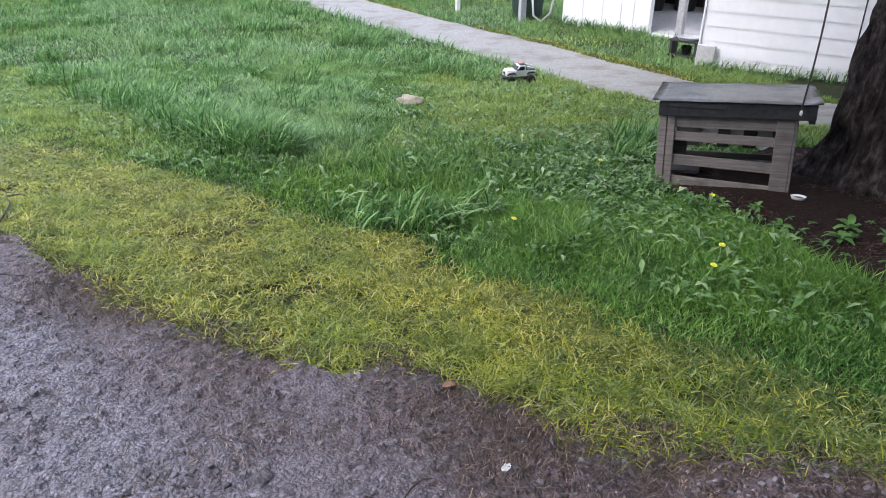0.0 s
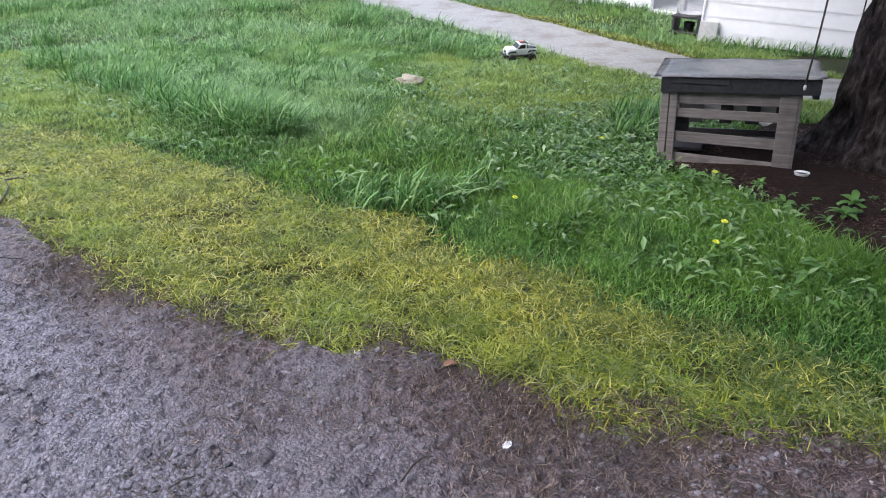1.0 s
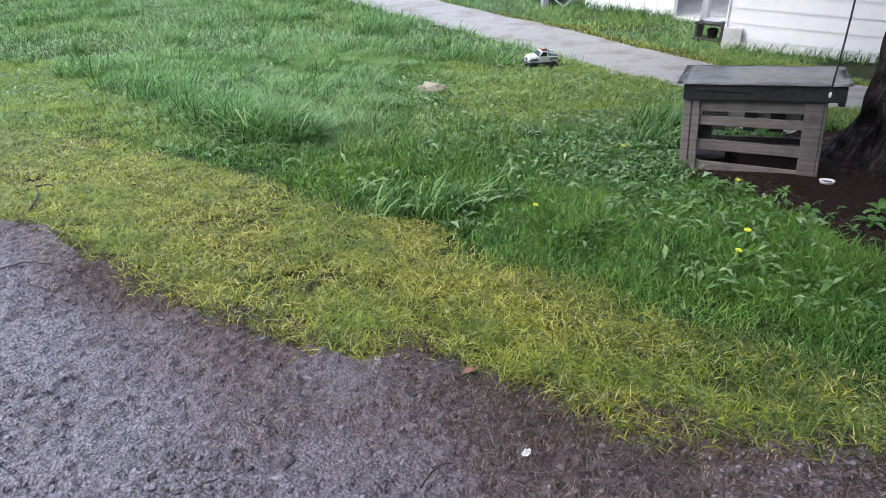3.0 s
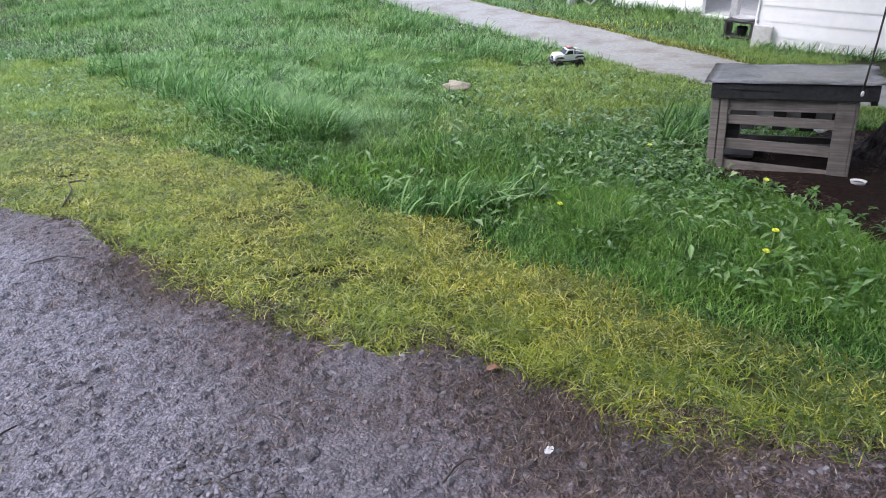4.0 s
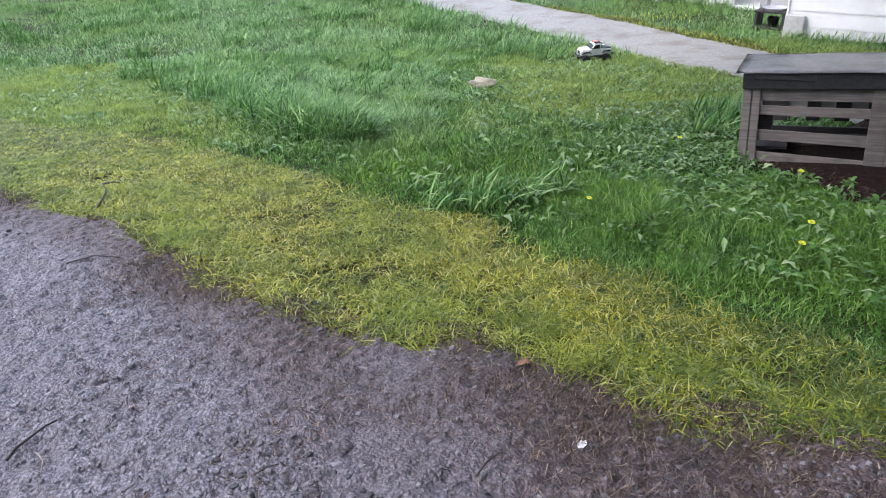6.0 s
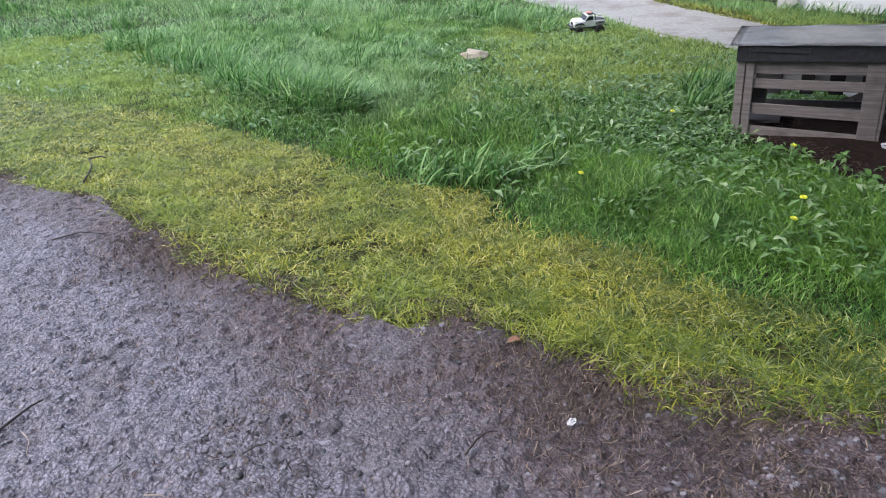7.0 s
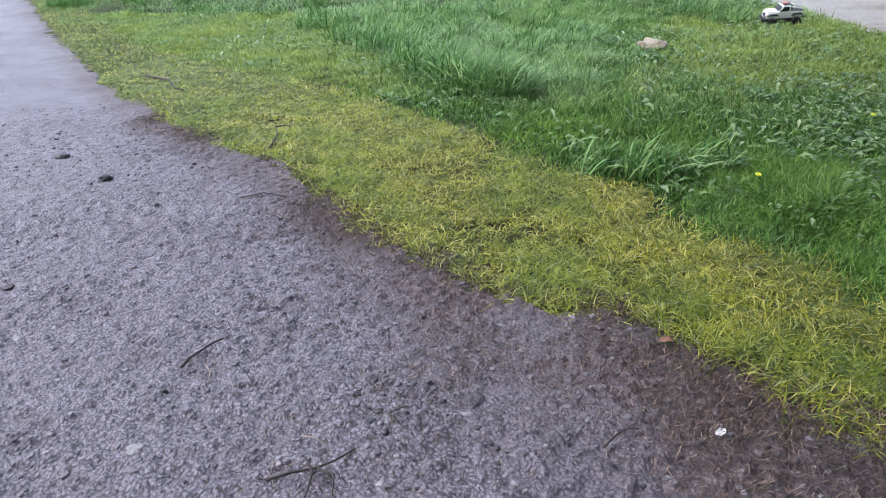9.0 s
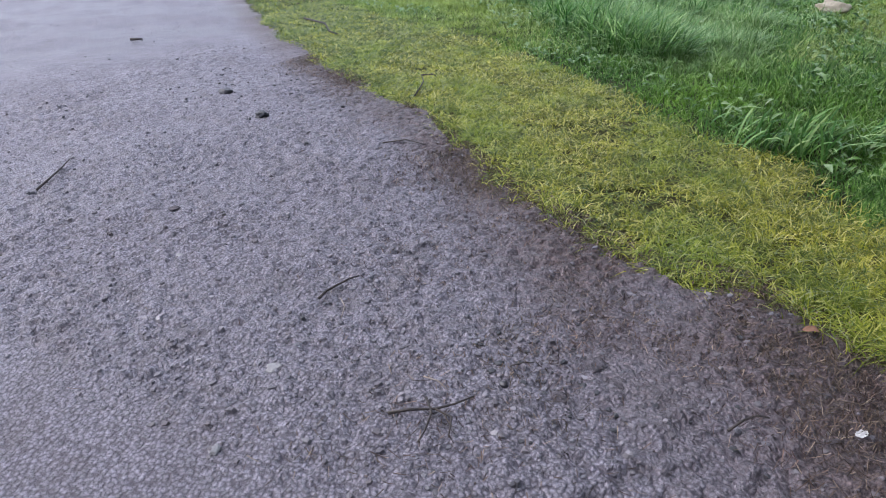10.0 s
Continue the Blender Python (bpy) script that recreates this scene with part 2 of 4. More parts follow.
DEAD_GRASS = foliage("dead_grass", [(0, (0.02, 0.013, 0.012)), (0.5, (0.085, 0.058, 0.05)), (0.85, (0.19, 0.14, 0.115)), (1, (0.34, 0.28, 0.22))], (0.07, 0.06, 0.03), 0.5, 0.6, 0.1, 2.0)
CHIPS = foliage("bark_chip", [(0, (0.012, 0.007, 0.006)), (0.6, (0.045, 0.024, 0.018)), (1, (0.14, 0.088, 0.068))], (0.03, 0.02, 0.018), 0.5, 0.65, 0.0, 2.0)
DRY_LEAF = speckled("dry_leaf", (0.10, 0.045, 0.025), (0.22, 0.11, 0.06), 60, 0.7, 0.3, 0.002)
PETAL = speckled("dandelion_petal", (0.66, 0.68, 0.03), (0.80, 0.82, 0.08), 90, 0.6, 0.5, 0.003)
STEM = speckled("green_stem", (0.10, 0.2, 0.05), (0.18, 0.3, 0.09), 60, 0.6, 0.2, 0.002)


def bark():
    """Furrowed bark: upright ridges broken by noise, darker in the grooves."""
    m, n, l, b = material("tree_bark", 0.9, 0, 0.12)
    at = n.new("ShaderNodeMapping")
    at.inputs["Scale"].default_value = (15, 15, 6.0)
    l.new(n.new("ShaderNodeTexCoord").outputs["Object"], at.inputs["Vector"])
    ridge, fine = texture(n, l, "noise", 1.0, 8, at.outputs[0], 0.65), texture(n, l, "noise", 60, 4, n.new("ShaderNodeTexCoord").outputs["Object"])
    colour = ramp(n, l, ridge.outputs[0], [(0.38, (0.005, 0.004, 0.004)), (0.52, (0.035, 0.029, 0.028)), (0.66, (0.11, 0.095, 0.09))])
    colour = mix(n, l, colour, (0.04, 0.025, 0.02), ramp(n, l, fine.outputs[0], [(0.5, (0, 0, 0)), (0.8, (0.7, 0.7, 0.7))]))
    l.new(colour, b.inputs["Base Color"])
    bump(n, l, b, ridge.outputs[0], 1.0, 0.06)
    return m


BARK = bark()
TWIG = speckled("dark_twig", (0.012, 0.010, 0.009), (0.05, 0.038, 0.03), 80, 0.6, 0.5, 0.002)
PALE_TWIG = speckled("pale_twig", (0.16, 0.13, 0.11), (0.28, 0.24, 0.2), 80, 0.6, 0.4, 0.002)
OLD_WOOD = wood("weathered_pallet_wood", (0.10, 0.088, 0.082), (0.27, 0.243, 0.228), 0.6)
GAP_BRIGHT = wood("bright_gap_wood", (0.55, 0.54, 0.52), (0.78, 0.77, 0.74))
DARK_WOOD = wood("dark_boards", (0.018, 0.016, 0.017), (0.06, 0.055, 0.055))
ROOFING = speckled("grey_roofing_felt", (0.34, 0.345, 0.355), (0.46, 0.465, 0.475), 40, 0.14, 0.1, 0.003, stain=(0.26, 0.265, 0.27), spec=0.9)
BLACK_FELT = speckled("black_felt", (0.010, 0.010, 0.012), (0.035, 0.035, 0.04), 30, 0.45, 0.5, 0.01)
SIDING = speckled("white_siding_paint", (0.80, 0.81, 0.83), (0.87, 0.87, 0.88), 7, 0.5, 0.08, 0.003, stain=(0.76, 0.76, 0.76))
CONCRETE = speckled("pale_concrete", (0.42, 0.42, 0.41), (0.58, 0.57, 0.56), 14, 0.8, 0.3, 0.004, stain=(0.35, 0.35, 0.34))
GREY_PAINT = speckled("grey_post_paint", (0.30, 0.30, 0.31), (0.42, 0.42, 0.43), 18, 0.6, 0.2, 0.003)
DARK_PLASTIC = speckled("black_plastic", (0.010, 0.011, 0.012), (0.025, 0.027, 0.03), 20, 0.4, 0.1, 0.002)
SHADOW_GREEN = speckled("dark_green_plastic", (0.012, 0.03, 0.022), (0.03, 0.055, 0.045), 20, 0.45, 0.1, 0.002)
SHINGLE = speckled("roof_shingle", (0.06, 0.06, 0.065), (0.13, 0.13, 0.135), 30, 0.8, 0.5, 0.01)
TRUCK_WHITE = speckled("toy_white_paint", (0.72, 0.74, 0.72), (0.80, 0.81, 0.79), 30, 0.35, 0.03, 0.001)
TRUCK_BLACK = speckled("toy_black_plastic", (0.012, 0.012, 0.013), (0.03, 0.03, 0.032), 60, 0.5, 0.2, 0.001)
RUBBER = speckled("muddy_rubber", (0.010, 0.010, 0.010), (0.04, 0.035, 0.03), 60, 0.8, 0.4, 0.002)
SMOKED = speckled("smoked_plastic_window", (0.010, 0.012, 0.015), (0.018, 0.02, 0.024), 20, 0.12, 0.02, 0.001)
CHROME = speckled("grey_metal", (0.45, 0.45, 0.46), (0.6, 0.6, 0.6), 40, 0.3, 0.05, 0.001, metal=0.9)
RED_LOAD = speckled("red_plastic", (0.45, 0.14, 0.11), (0.58, 0.22, 0.17), 40, 0.45, 0.1, 0.002)
LAMP_LENS = speckled("clear_lens", (0.7, 0.7, 0.68), (0.85, 0.85, 0.82), 40, 0.15, 0.05, 0.001)
ENAMEL = speckled("white_enamel", (0.68, 0.68, 0.67), (0.8, 0.8, 0.79), 30, 0.3, 0.05, 0.001, stain=(0.5, 0.47, 0.42))
PAPER = speckled("white_paper", (0.72, 0.72, 0.72), (0.85, 0.85, 0.84), 60, 0.8, 0.4, 0.003)
SANDSTONE = speckled("tan_stone", (0.22, 0.195, 0.14), (0.36, 0.325, 0.25), 24, 0.85, 0.6, 0.01, stain=(0.25, 0.235, 0.18))
DARK_STONE = speckled("dark_wet_stone", (0.014, 0.014, 0.016), (0.05, 0.05, 0.055), 50, 0.4, 0.7, 0.006)
MUD = speckled("dark_mud", (0.04, 0.036, 0.040), (0.15, 0.137, 0.15), 70, 0.85, 1.0, 0.012, spec=0.2)
GREY_STONE = speckled("grey_stone", (0.14, 0.14, 0.145), (0.26, 0.26, 0.26), 50, 0.5, 0.5, 0.005)
ROPE = speckled("dark_rope", (0.02, 0.02, 0.022), (0.07, 0.065, 0.06), 200, 0.8, 0.5, 0.002)


# ---- mesh helpers ----
def part(name, bm, mat, parent=None, label="", smooth=False):
    mesh = bpy.data.meshes.new(name)
    bm.to_mesh(mesh)
    bm.free()
    mesh.materials.append(mat)
    if smooth:
        mesh.polygons.foreach_set("use_smooth", [True] * len(mesh.polygons))
    ob = new(name, mesh)
    ob.parent = parent
    if label:
        tagged(ob, label)
    return ob


def thing(name, m, label, category, group="", kind=""):
    ob = new(name)
    ob.empty_display_size = 0.1
    ob.matrix_world = m
    return tagged(ob, label, category, group, kind)


def box(bm, x0, y0, z0, x1, y1, z1, bevel=0.0, turn=None):
    made = bmesh.ops.create_cube(bm, size=1.0)["verts"]
    m = Matrix.Translation(((x0 + x1) / 2, (y0 + y1) / 2, (z0 + z1) / 2)) @ (turn or Matrix()) @ Matrix.Diagonal((x1 - x0, y1 - y0, z1 - z0, 1))
    bmesh.ops.transform(bm, matrix=m, verts=made)
    if bevel:
        edges = list({e for v in made for e in v.link_edges})
        bmesh.ops.bevel(bm, geom=edges, offset=bevel, segments=1, affect="EDGES")
    return bm


def one_box(*a, **k):
    return box(bmesh.new(), *a, **k)


def tube(bm, points, radius, sides=8, tip=1.0):
    """A round bar along points, tapering to tip times its radius."""
    rings, count = [], len(points)
    for i, p in enumerate(points):
        p = Vector(p)
        d = (Vector(points[min(i + 1, count - 1)]) - Vector(points[max(i - 1, 0)])).normalized()
        a = d.orthogonal().normalized() if i == 0 else (a - d * a.dot(d)).normalized()
        b = d.cross(a)
        r = radius * (1 + (tip - 1) * i / max(count - 1, 1))
        rings.append([bm.verts.new(p + (a * math.cos(6.28319 * k / sides) + b * math.sin(6.28319 * k / sides)) * r) for k in range(sides)])
    for u, v in zip(rings, rings[1:]):
        for k in range(sides):
            bm.faces.new((u[k], u[(k + 1) % sides], v[(k + 1) % sides], v[k]))
    bm.faces.new(rings[0][::-1]), bm.faces.new(rings[-1])
    return bm


def lathe(bm, profile, sides=20, axis="Z"):
    """Turns (radius, height) pairs about an axis."""
    rings = []
    for r, h in profile:
        ring = []
        for k in range(sides):
            c, s = math.cos(6.28319 * k / sides) * r, math.sin(6.28319 * k / sides) * r
            ring.append(bm.verts.new((c, s, h) if axis == "Z" else (c, h, s)))
        rings.append(ring)
    for u, v in zip(rings, rings[1:]):
        for k in range(sides):
            bm.faces.new((u[k], u[(k + 1) % sides], v[(k + 1) % sides], v[k]))
    bm.faces.new(rings[0][::-1]), bm.faces.new(rings[-1])
    bmesh.ops.recalc_face_normals(bm, faces=bm.faces)
    return bm


def prism(bm, outline, y0, y1, bevel=0.0):
    """An (x, z) outline drawn out from y0 to y1."""
    a = [bm.verts.new((x, y0, z)) for x, z in outline]
    b = [bm.verts.new((x, y1, z)) for x, z in outline]
    bm.faces.new(a), bm.faces.new(b[::-1])
    for i in range(len(a)):
        j = (i + 1) % len(a)
        bm.faces.new((a[j], a[i], b[i], b[j]))
    bmesh.ops.recalc_face_normals(bm, faces=bm.faces)
    if bevel:
        bmesh.ops.bevel(bm, geom=list(bm.edges), offset=bevel, segments=2, affect="EDGES")
    return bm


def lump(bm, size, seed, rough=0.25, level=2):
    made = bmesh.ops.create_icosphere(bm, subdivisions=level, radius=1.0)["verts"]
    for v in made:
        k = 1 + rough * noise.noise(v.co * 1.7 + Vector((seed * 7.1, seed * 3.3, 0)))
        v.co = Vector((v.co.x * size[0] * k, v.co.y * size[1] * k, v.co.z * size[2] * k))
    return bm


def triangles(name, verts, faces, mat, label="", category="", kind="stuff", smooth=False):
    """One object from arrays of vertices (n, 3) and triangles (m, 3)."""
    mesh = bpy.data.meshes.new(name)
    mesh.vertices.add(len(verts))
    mesh.vertices.foreach_set("co", np.ascontiguousarray(verts, np.float32).ravel())
    mesh.loops.add(len(faces) * 3)
    mesh.loops.foreach_set("vertex_index", np.ascontiguousarray(faces, np.int32).ravel())
    mesh.polygons.add(len(faces))
    mesh.polygons.foreach_set("loop_start", np.arange(0, len(faces) * 3, 3, dtype=np.int32))
    mesh.polygons.foreach_set("use_smooth", np.full(len(faces), smooth))
    mesh.update(calc_edges=True)
    mesh.materials.append(mat)
    return tagged(new(name, mesh), label, category, "", kind)


def sheet(name, xs, ys, lift, mat, label, category, keep=None, rough=0.0, relief=None):
    """A ground sheet over a grid that follows the land."""
    gx, gy = np.meshgrid(xs, ys)
    gz = land(gx, gy) + lift
    if rough:
        gz = gz + rough * (patchy(gx, gy, 0.22, 1) - 0.5) + rough * 1.6 * (patchy(gx, gy, 0.7, 2) - 0.5)
    if relief is not None:
        gz = gz + relief(gx, gy)
    n = len(xs)
    i = (np.arange(len(ys) - 1)[:, None] * n + np.arange(n - 1)[None, :]).ravel()
    quads = np.stack([i, i + 1, i + n + 1, i + n], 1)
    if keep is not None:
        quads = quads[keep(gx.ravel()[quads].mean(1), gy.ravel()[quads].mean(1))]
    faces = np.concatenate([quads[:, [0, 1, 2]], quads[:, [0, 2, 3]]])
    used, faces = np.unique(faces, return_inverse=True)
    return triangles(name, np.stack([gx, gy, gz], -1).reshape(-1, 3)[used], faces.reshape(-1, 3), mat, label, category, "structure", True)


def blades(name, x, y, height, width, bend, mat, label, category, segments=2, seed=1, sink=0.01, droop=0.35, aim=None):
    """Grass: a bent, tapering blade for each place."""
    rs = np.random.RandomState(seed)
    n = len(x)
    turn = rs.rand(n) * 2 * np.pi if aim is None else aim
    face = turn + np.pi / 2 + rs.normal(0, 0.5, n)
    root = np.stack([x, y, land(x, y) - sink], 1)
    out, side = np.stack([np.cos(turn), np.sin(turn)], 1), np.stack([np.cos(face), np.sin(face)], 1)
    rings = []
    for k in range(segments + 1):
        s = k / segments
        reach, rise = bend * height * s ** 1.7, height * (s - droop * np.minimum(bend, 1.6) * s ** 2.4) + sink * s
        mid = root + np.concatenate([out * reach[:, None], rise[:, None]], 1)
        w = width * (1 - 0.35 * s) if k < segments else 0
        if k < segments:
            off = np.concatenate([side * w[:, None] / 2, np.zeros((n, 1))], 1)
            rings += [mid - off, mid + off]
        else:
            rings.append(mid)
    per = 2 * segments + 1
    verts = np.stack(rings, 1).reshape(-1, 3)
    pattern = []
    for k in range(segments - 1):
        a = 2 * k
        pattern += [(a, a + 1, a + 3), (a, a + 3, a + 2)]
    pattern.append((per - 3, per - 2, per - 1))
    faces = (np.arange(n)[:, None, None] * per + np.array(pattern)[None]).reshape(-1, 3)
    return triangles(name, verts, faces, mat, label, category)


def scatter(x0, x1, y0, y1, count, seed):
    rs = np.random.RandomState(seed)
    return x0 + (x1 - x0) * rs.rand(count), y0 + (y1 - y0) * rs.rand(count)


# ---- ground ----
def steps(near, far, fine, coarse):
    a = np.arange(near, far + 1e-6, fine)
    return np.concatenate([-np.geomspace(600, -near + coarse, 14) if near < 0 else [], a, np.geomspace(far + coarse, 900, 14)])


ground = sheet("ground", steps(-16, 14, 0.25, 2), steps(-10, 26, 0.25, 2), 0.0, SOIL, "grassy soil bank running down to flat ground", "ground", rough=0.02)


def mark(ob, name, value):
    """Stores a soft mask, worked out from the plan, on a sheet's points."""
    at = np.empty(len(ob.data.vertices) * 3, np.float32)
    ob.data.vertices.foreach_get("co", at)
    ob.data.attributes.new(name, "FLOAT", "POINT").data.foreach_set("value", np.clip(value(at[0::3], at[1::3]), 0, 1).astype(np.float32))


mark(ground, "thatch", lambda x, y: np.clip((lawn_edge(x) + 0.2 - y) / 0.4, 0, 1))


def ragged(x, y):
    return road_edge(x) + 0.10 * (patchy(x, y, 0.16, 3) - 0.5) + 0.16 * (patchy(x, y, 0.45, 4) - 0.5)


def crumbs(x, y):
    """Small-scale height of the packed gravel: lumps of one to four centimetres, and shallow ruts."""
    close = np.clip((x + 6.4) / 1.2, 0, 1) * np.clip((1.9 - x) / 0.3, 0, 1) * np.clip((y - 0.6) / 0.15, 0, 1) * np.clip((5.6 - y) / 1.3, 0, 1) * (0.55 + 0.6 * patchy(x, y, 0.4, 36))
    return (close * (0.027 * (patchy(x, y, 0.028, 31) - 0.5) + 0.010 * (patchy(x, y, 0.015, 32) - 0.5) + 0.014 * (patchy(x, y, 0.055, 33) - 0.5))
            + 0.014 * (patchy(x, y, 0.22, 1) - 0.5) + 0.022 * (patchy(x, y, 0.7, 2) - 0.5))


def graded(cuts):
    return np.unique(np.round(np.concatenate([np.arange(a, b, d) for a, b, d in cuts]), 4))


road = sheet("gravel_road", graded([(-30, -9, 0.2), (-9, -6.4, 0.06), (-6.4, -3.6, 0.02), (-3.6, 1.9, 0.0118), (1.9, 3, 0.05), (3, 9.1, 0.2)]),
             graded([(-7, 0.6, 0.2), (0.6, 3.4, 0.0118), (3.4, 5.6, 0.022), (5.6, 9, 0.08), (9, 20, 0.2)]), 0.022, GRAVEL,
             "wet packed grey gravel road with brown litter and painted shade at its verge", "road", lambda x, y: y < ragged(x, y) + 0.03, relief=crumbs)
# litter widens to the right, where its brown also paints the tree's shade
mark(road, "litter", lambda x, y: np.clip(1 - (road_edge(x) - y) / (0.45 + 0.95 * np.clip((x + 1.7) / 2.2, 0, 1)), 0, 1) * (0.5 + 1.6 * patchy(x, y, 0.35, 21)))
sheet("driveway", graded([(-14, -6, 0.15), (-6, 6, 0.06), (6, 12, 0.15)]), graded([(0, 7, 0.15), (7, 20, 0.06), (20, 28, 0.15)]), 0.03, ASPHALT, "worn light grey asphalt driveway across the lawn", "driveway",
      lambda x, y: drive_distance(x, y) < DRIVE_HALF + 0.12 * (patchy(x, y, 0.5, 6) - 0.5))
sheet("dirt_patch", np.arange(1.4, 5.2, 0.06), np.arange(2.2, 6.4, 0.06), 0.014, MULCH, "bare dark red-brown earth with bark litter under the tree", "dirt",
      lambda x, y: in_polygon(x + 0.25 * (patchy(x, y, 0.25, 7) - 0.5), y + 0.25 * (patchy(x, y, 0.25, 8) - 0.5), DIRT), rough=0.02)

# ---- pallet shelter ----
KX, KY, KTURN = 1.63, 4.90, -21.6


def shelter():
    base = float(land(KX, KY)) - 0.025
    s = thing("pallet_shelter", pose(KX, KY, base, -5.6, -4.1, KTURN), "low weathered pallet-wood animal shelter with a felt roof beside the tree", "animal shelter")
    W, D, H = 0.917, 0.592, 0.56
    for x0, x1, y0, y1 in ((-0.01, 0.045, -0.024, -0.002), (0.05, 0.105, -0.02, 0.0), (0.0, 0.05, 0.003, 0.07), (W - 0.135, W - 0.02, -0.022, 0.0), (W - 0.018, W, -0.02, 0.08),
                           (0.0, 0.09, D - 0.05, D), (W - 0.09, W, D - 0.05, D)):
        part("post", one_box(x0, y0, -0.10 if x0 > 0.5 else -0.02, x1, y1, H, bevel=0.004), OLD_WOOD, s)
    for z0, z1, lean in ((-0.03, 0.10, 3.2), (0.185, 0.26, 2.6), (0.362, 0.428, 1.3), (0.46, 0.556, 0.3)):
        q = part("slat", one_box(0.075, 0.001, z0, W - 0.10, 0.022, z1, bevel=0.003), OLD_WOOD, s)
        q.matrix_local = pose(0, 0, 0, 0, lean, 0)
    # back and inner pieces take the darker wood
    for z0, z1 in ((0.0, 0.10), (0.112, 0.158)):
        part("back_board", one_box(0.02, D - 0.03, z0, W - 0.02, D - 0.008, z1, bevel=0.003), DARK_WOOD, s, "dark board")
    for x0, x1 in ((0.06, 0.27), (0.40, 0.49), (0.59, 0.69), (0.80, 0.9)):
        part("back_block", one_box(x0, D - 0.035, 0.205, x1, D - 0.008, 0.4, bevel=0.003), DARK_WOOD, s, "dark block")
    # added pale strip: its colour stands for bright openings between the back blocks
    part("back_slat", one_box(0.02, D - 0.006, 0.225, W - 0.02, D + 0.014, 0.36, bevel=0.003), GAP_BRIGHT, s, "added pale strip for the bright gaps across the back")
    part("inner_block", one_box(0.085, 0.1, 0.2, 0.19, 0.2, 0.37, bevel=0.004), DARK_WOOD, s, "dark block")
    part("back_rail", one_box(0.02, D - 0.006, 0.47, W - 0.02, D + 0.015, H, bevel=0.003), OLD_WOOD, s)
    part("floor_board", one_box(0.06, 0.1, 0.09, 0.3, D - 0.05, 0.11, bevel=0.003), DARK_WOOD, s, "dark board")
    part("fascia", one_box(-0.015, -0.055, H - 0.01, W + 0.10, -0.028, H + 0.095, bevel=0.004), BLACK_FELT, s, "black felt-covered board")
    part("end_bracket", one_box(W + 0.06, -0.026, H - 0.04, W + 0.10, 0.09, H + 0.09, bevel=0.004), BLACK_FELT, s, "black felt-covered end")
    part("torn_flap", one_box(0.04, -0.068, H + 0.06, 0.42, -0.057, H + 0.098, bevel=0.003), BLACK_FELT, s, "torn black felt flap").matrix_local = pose(0, 0, 0, 0, 2.0, 0)
    bm = bmesh.new()
    nx, ny = 14, 8
    grid = [[bm.verts.new((-0.064 + (W + 0.192) * i / nx, -0.085 + (D + 0.17) * j / ny,
                           H + 0.112 + 0.02 * j / ny + 0.006 * noise.noise(Vector((i * 0.6, j * 0.6, 2))) - (0.008 if j == 0 else 0))) for i in range(nx + 1)] for j in range(ny + 1)]
    for j in range(ny):
        for i in range(nx):
            bm.faces.new((grid[j][i], grid[j][i + 1], grid[j + 1][i + 1], grid[j + 1][i]))
    bmesh.ops.solidify(bm, geom=bm.faces[:], thickness=0.014)
    part("roof", bm, ROOFING, s, "grey wet felt roof sheet", True)
    return s


shelter()

# ---- tree with its hanging ropes ----
TX, TY = 3.45, 4.92


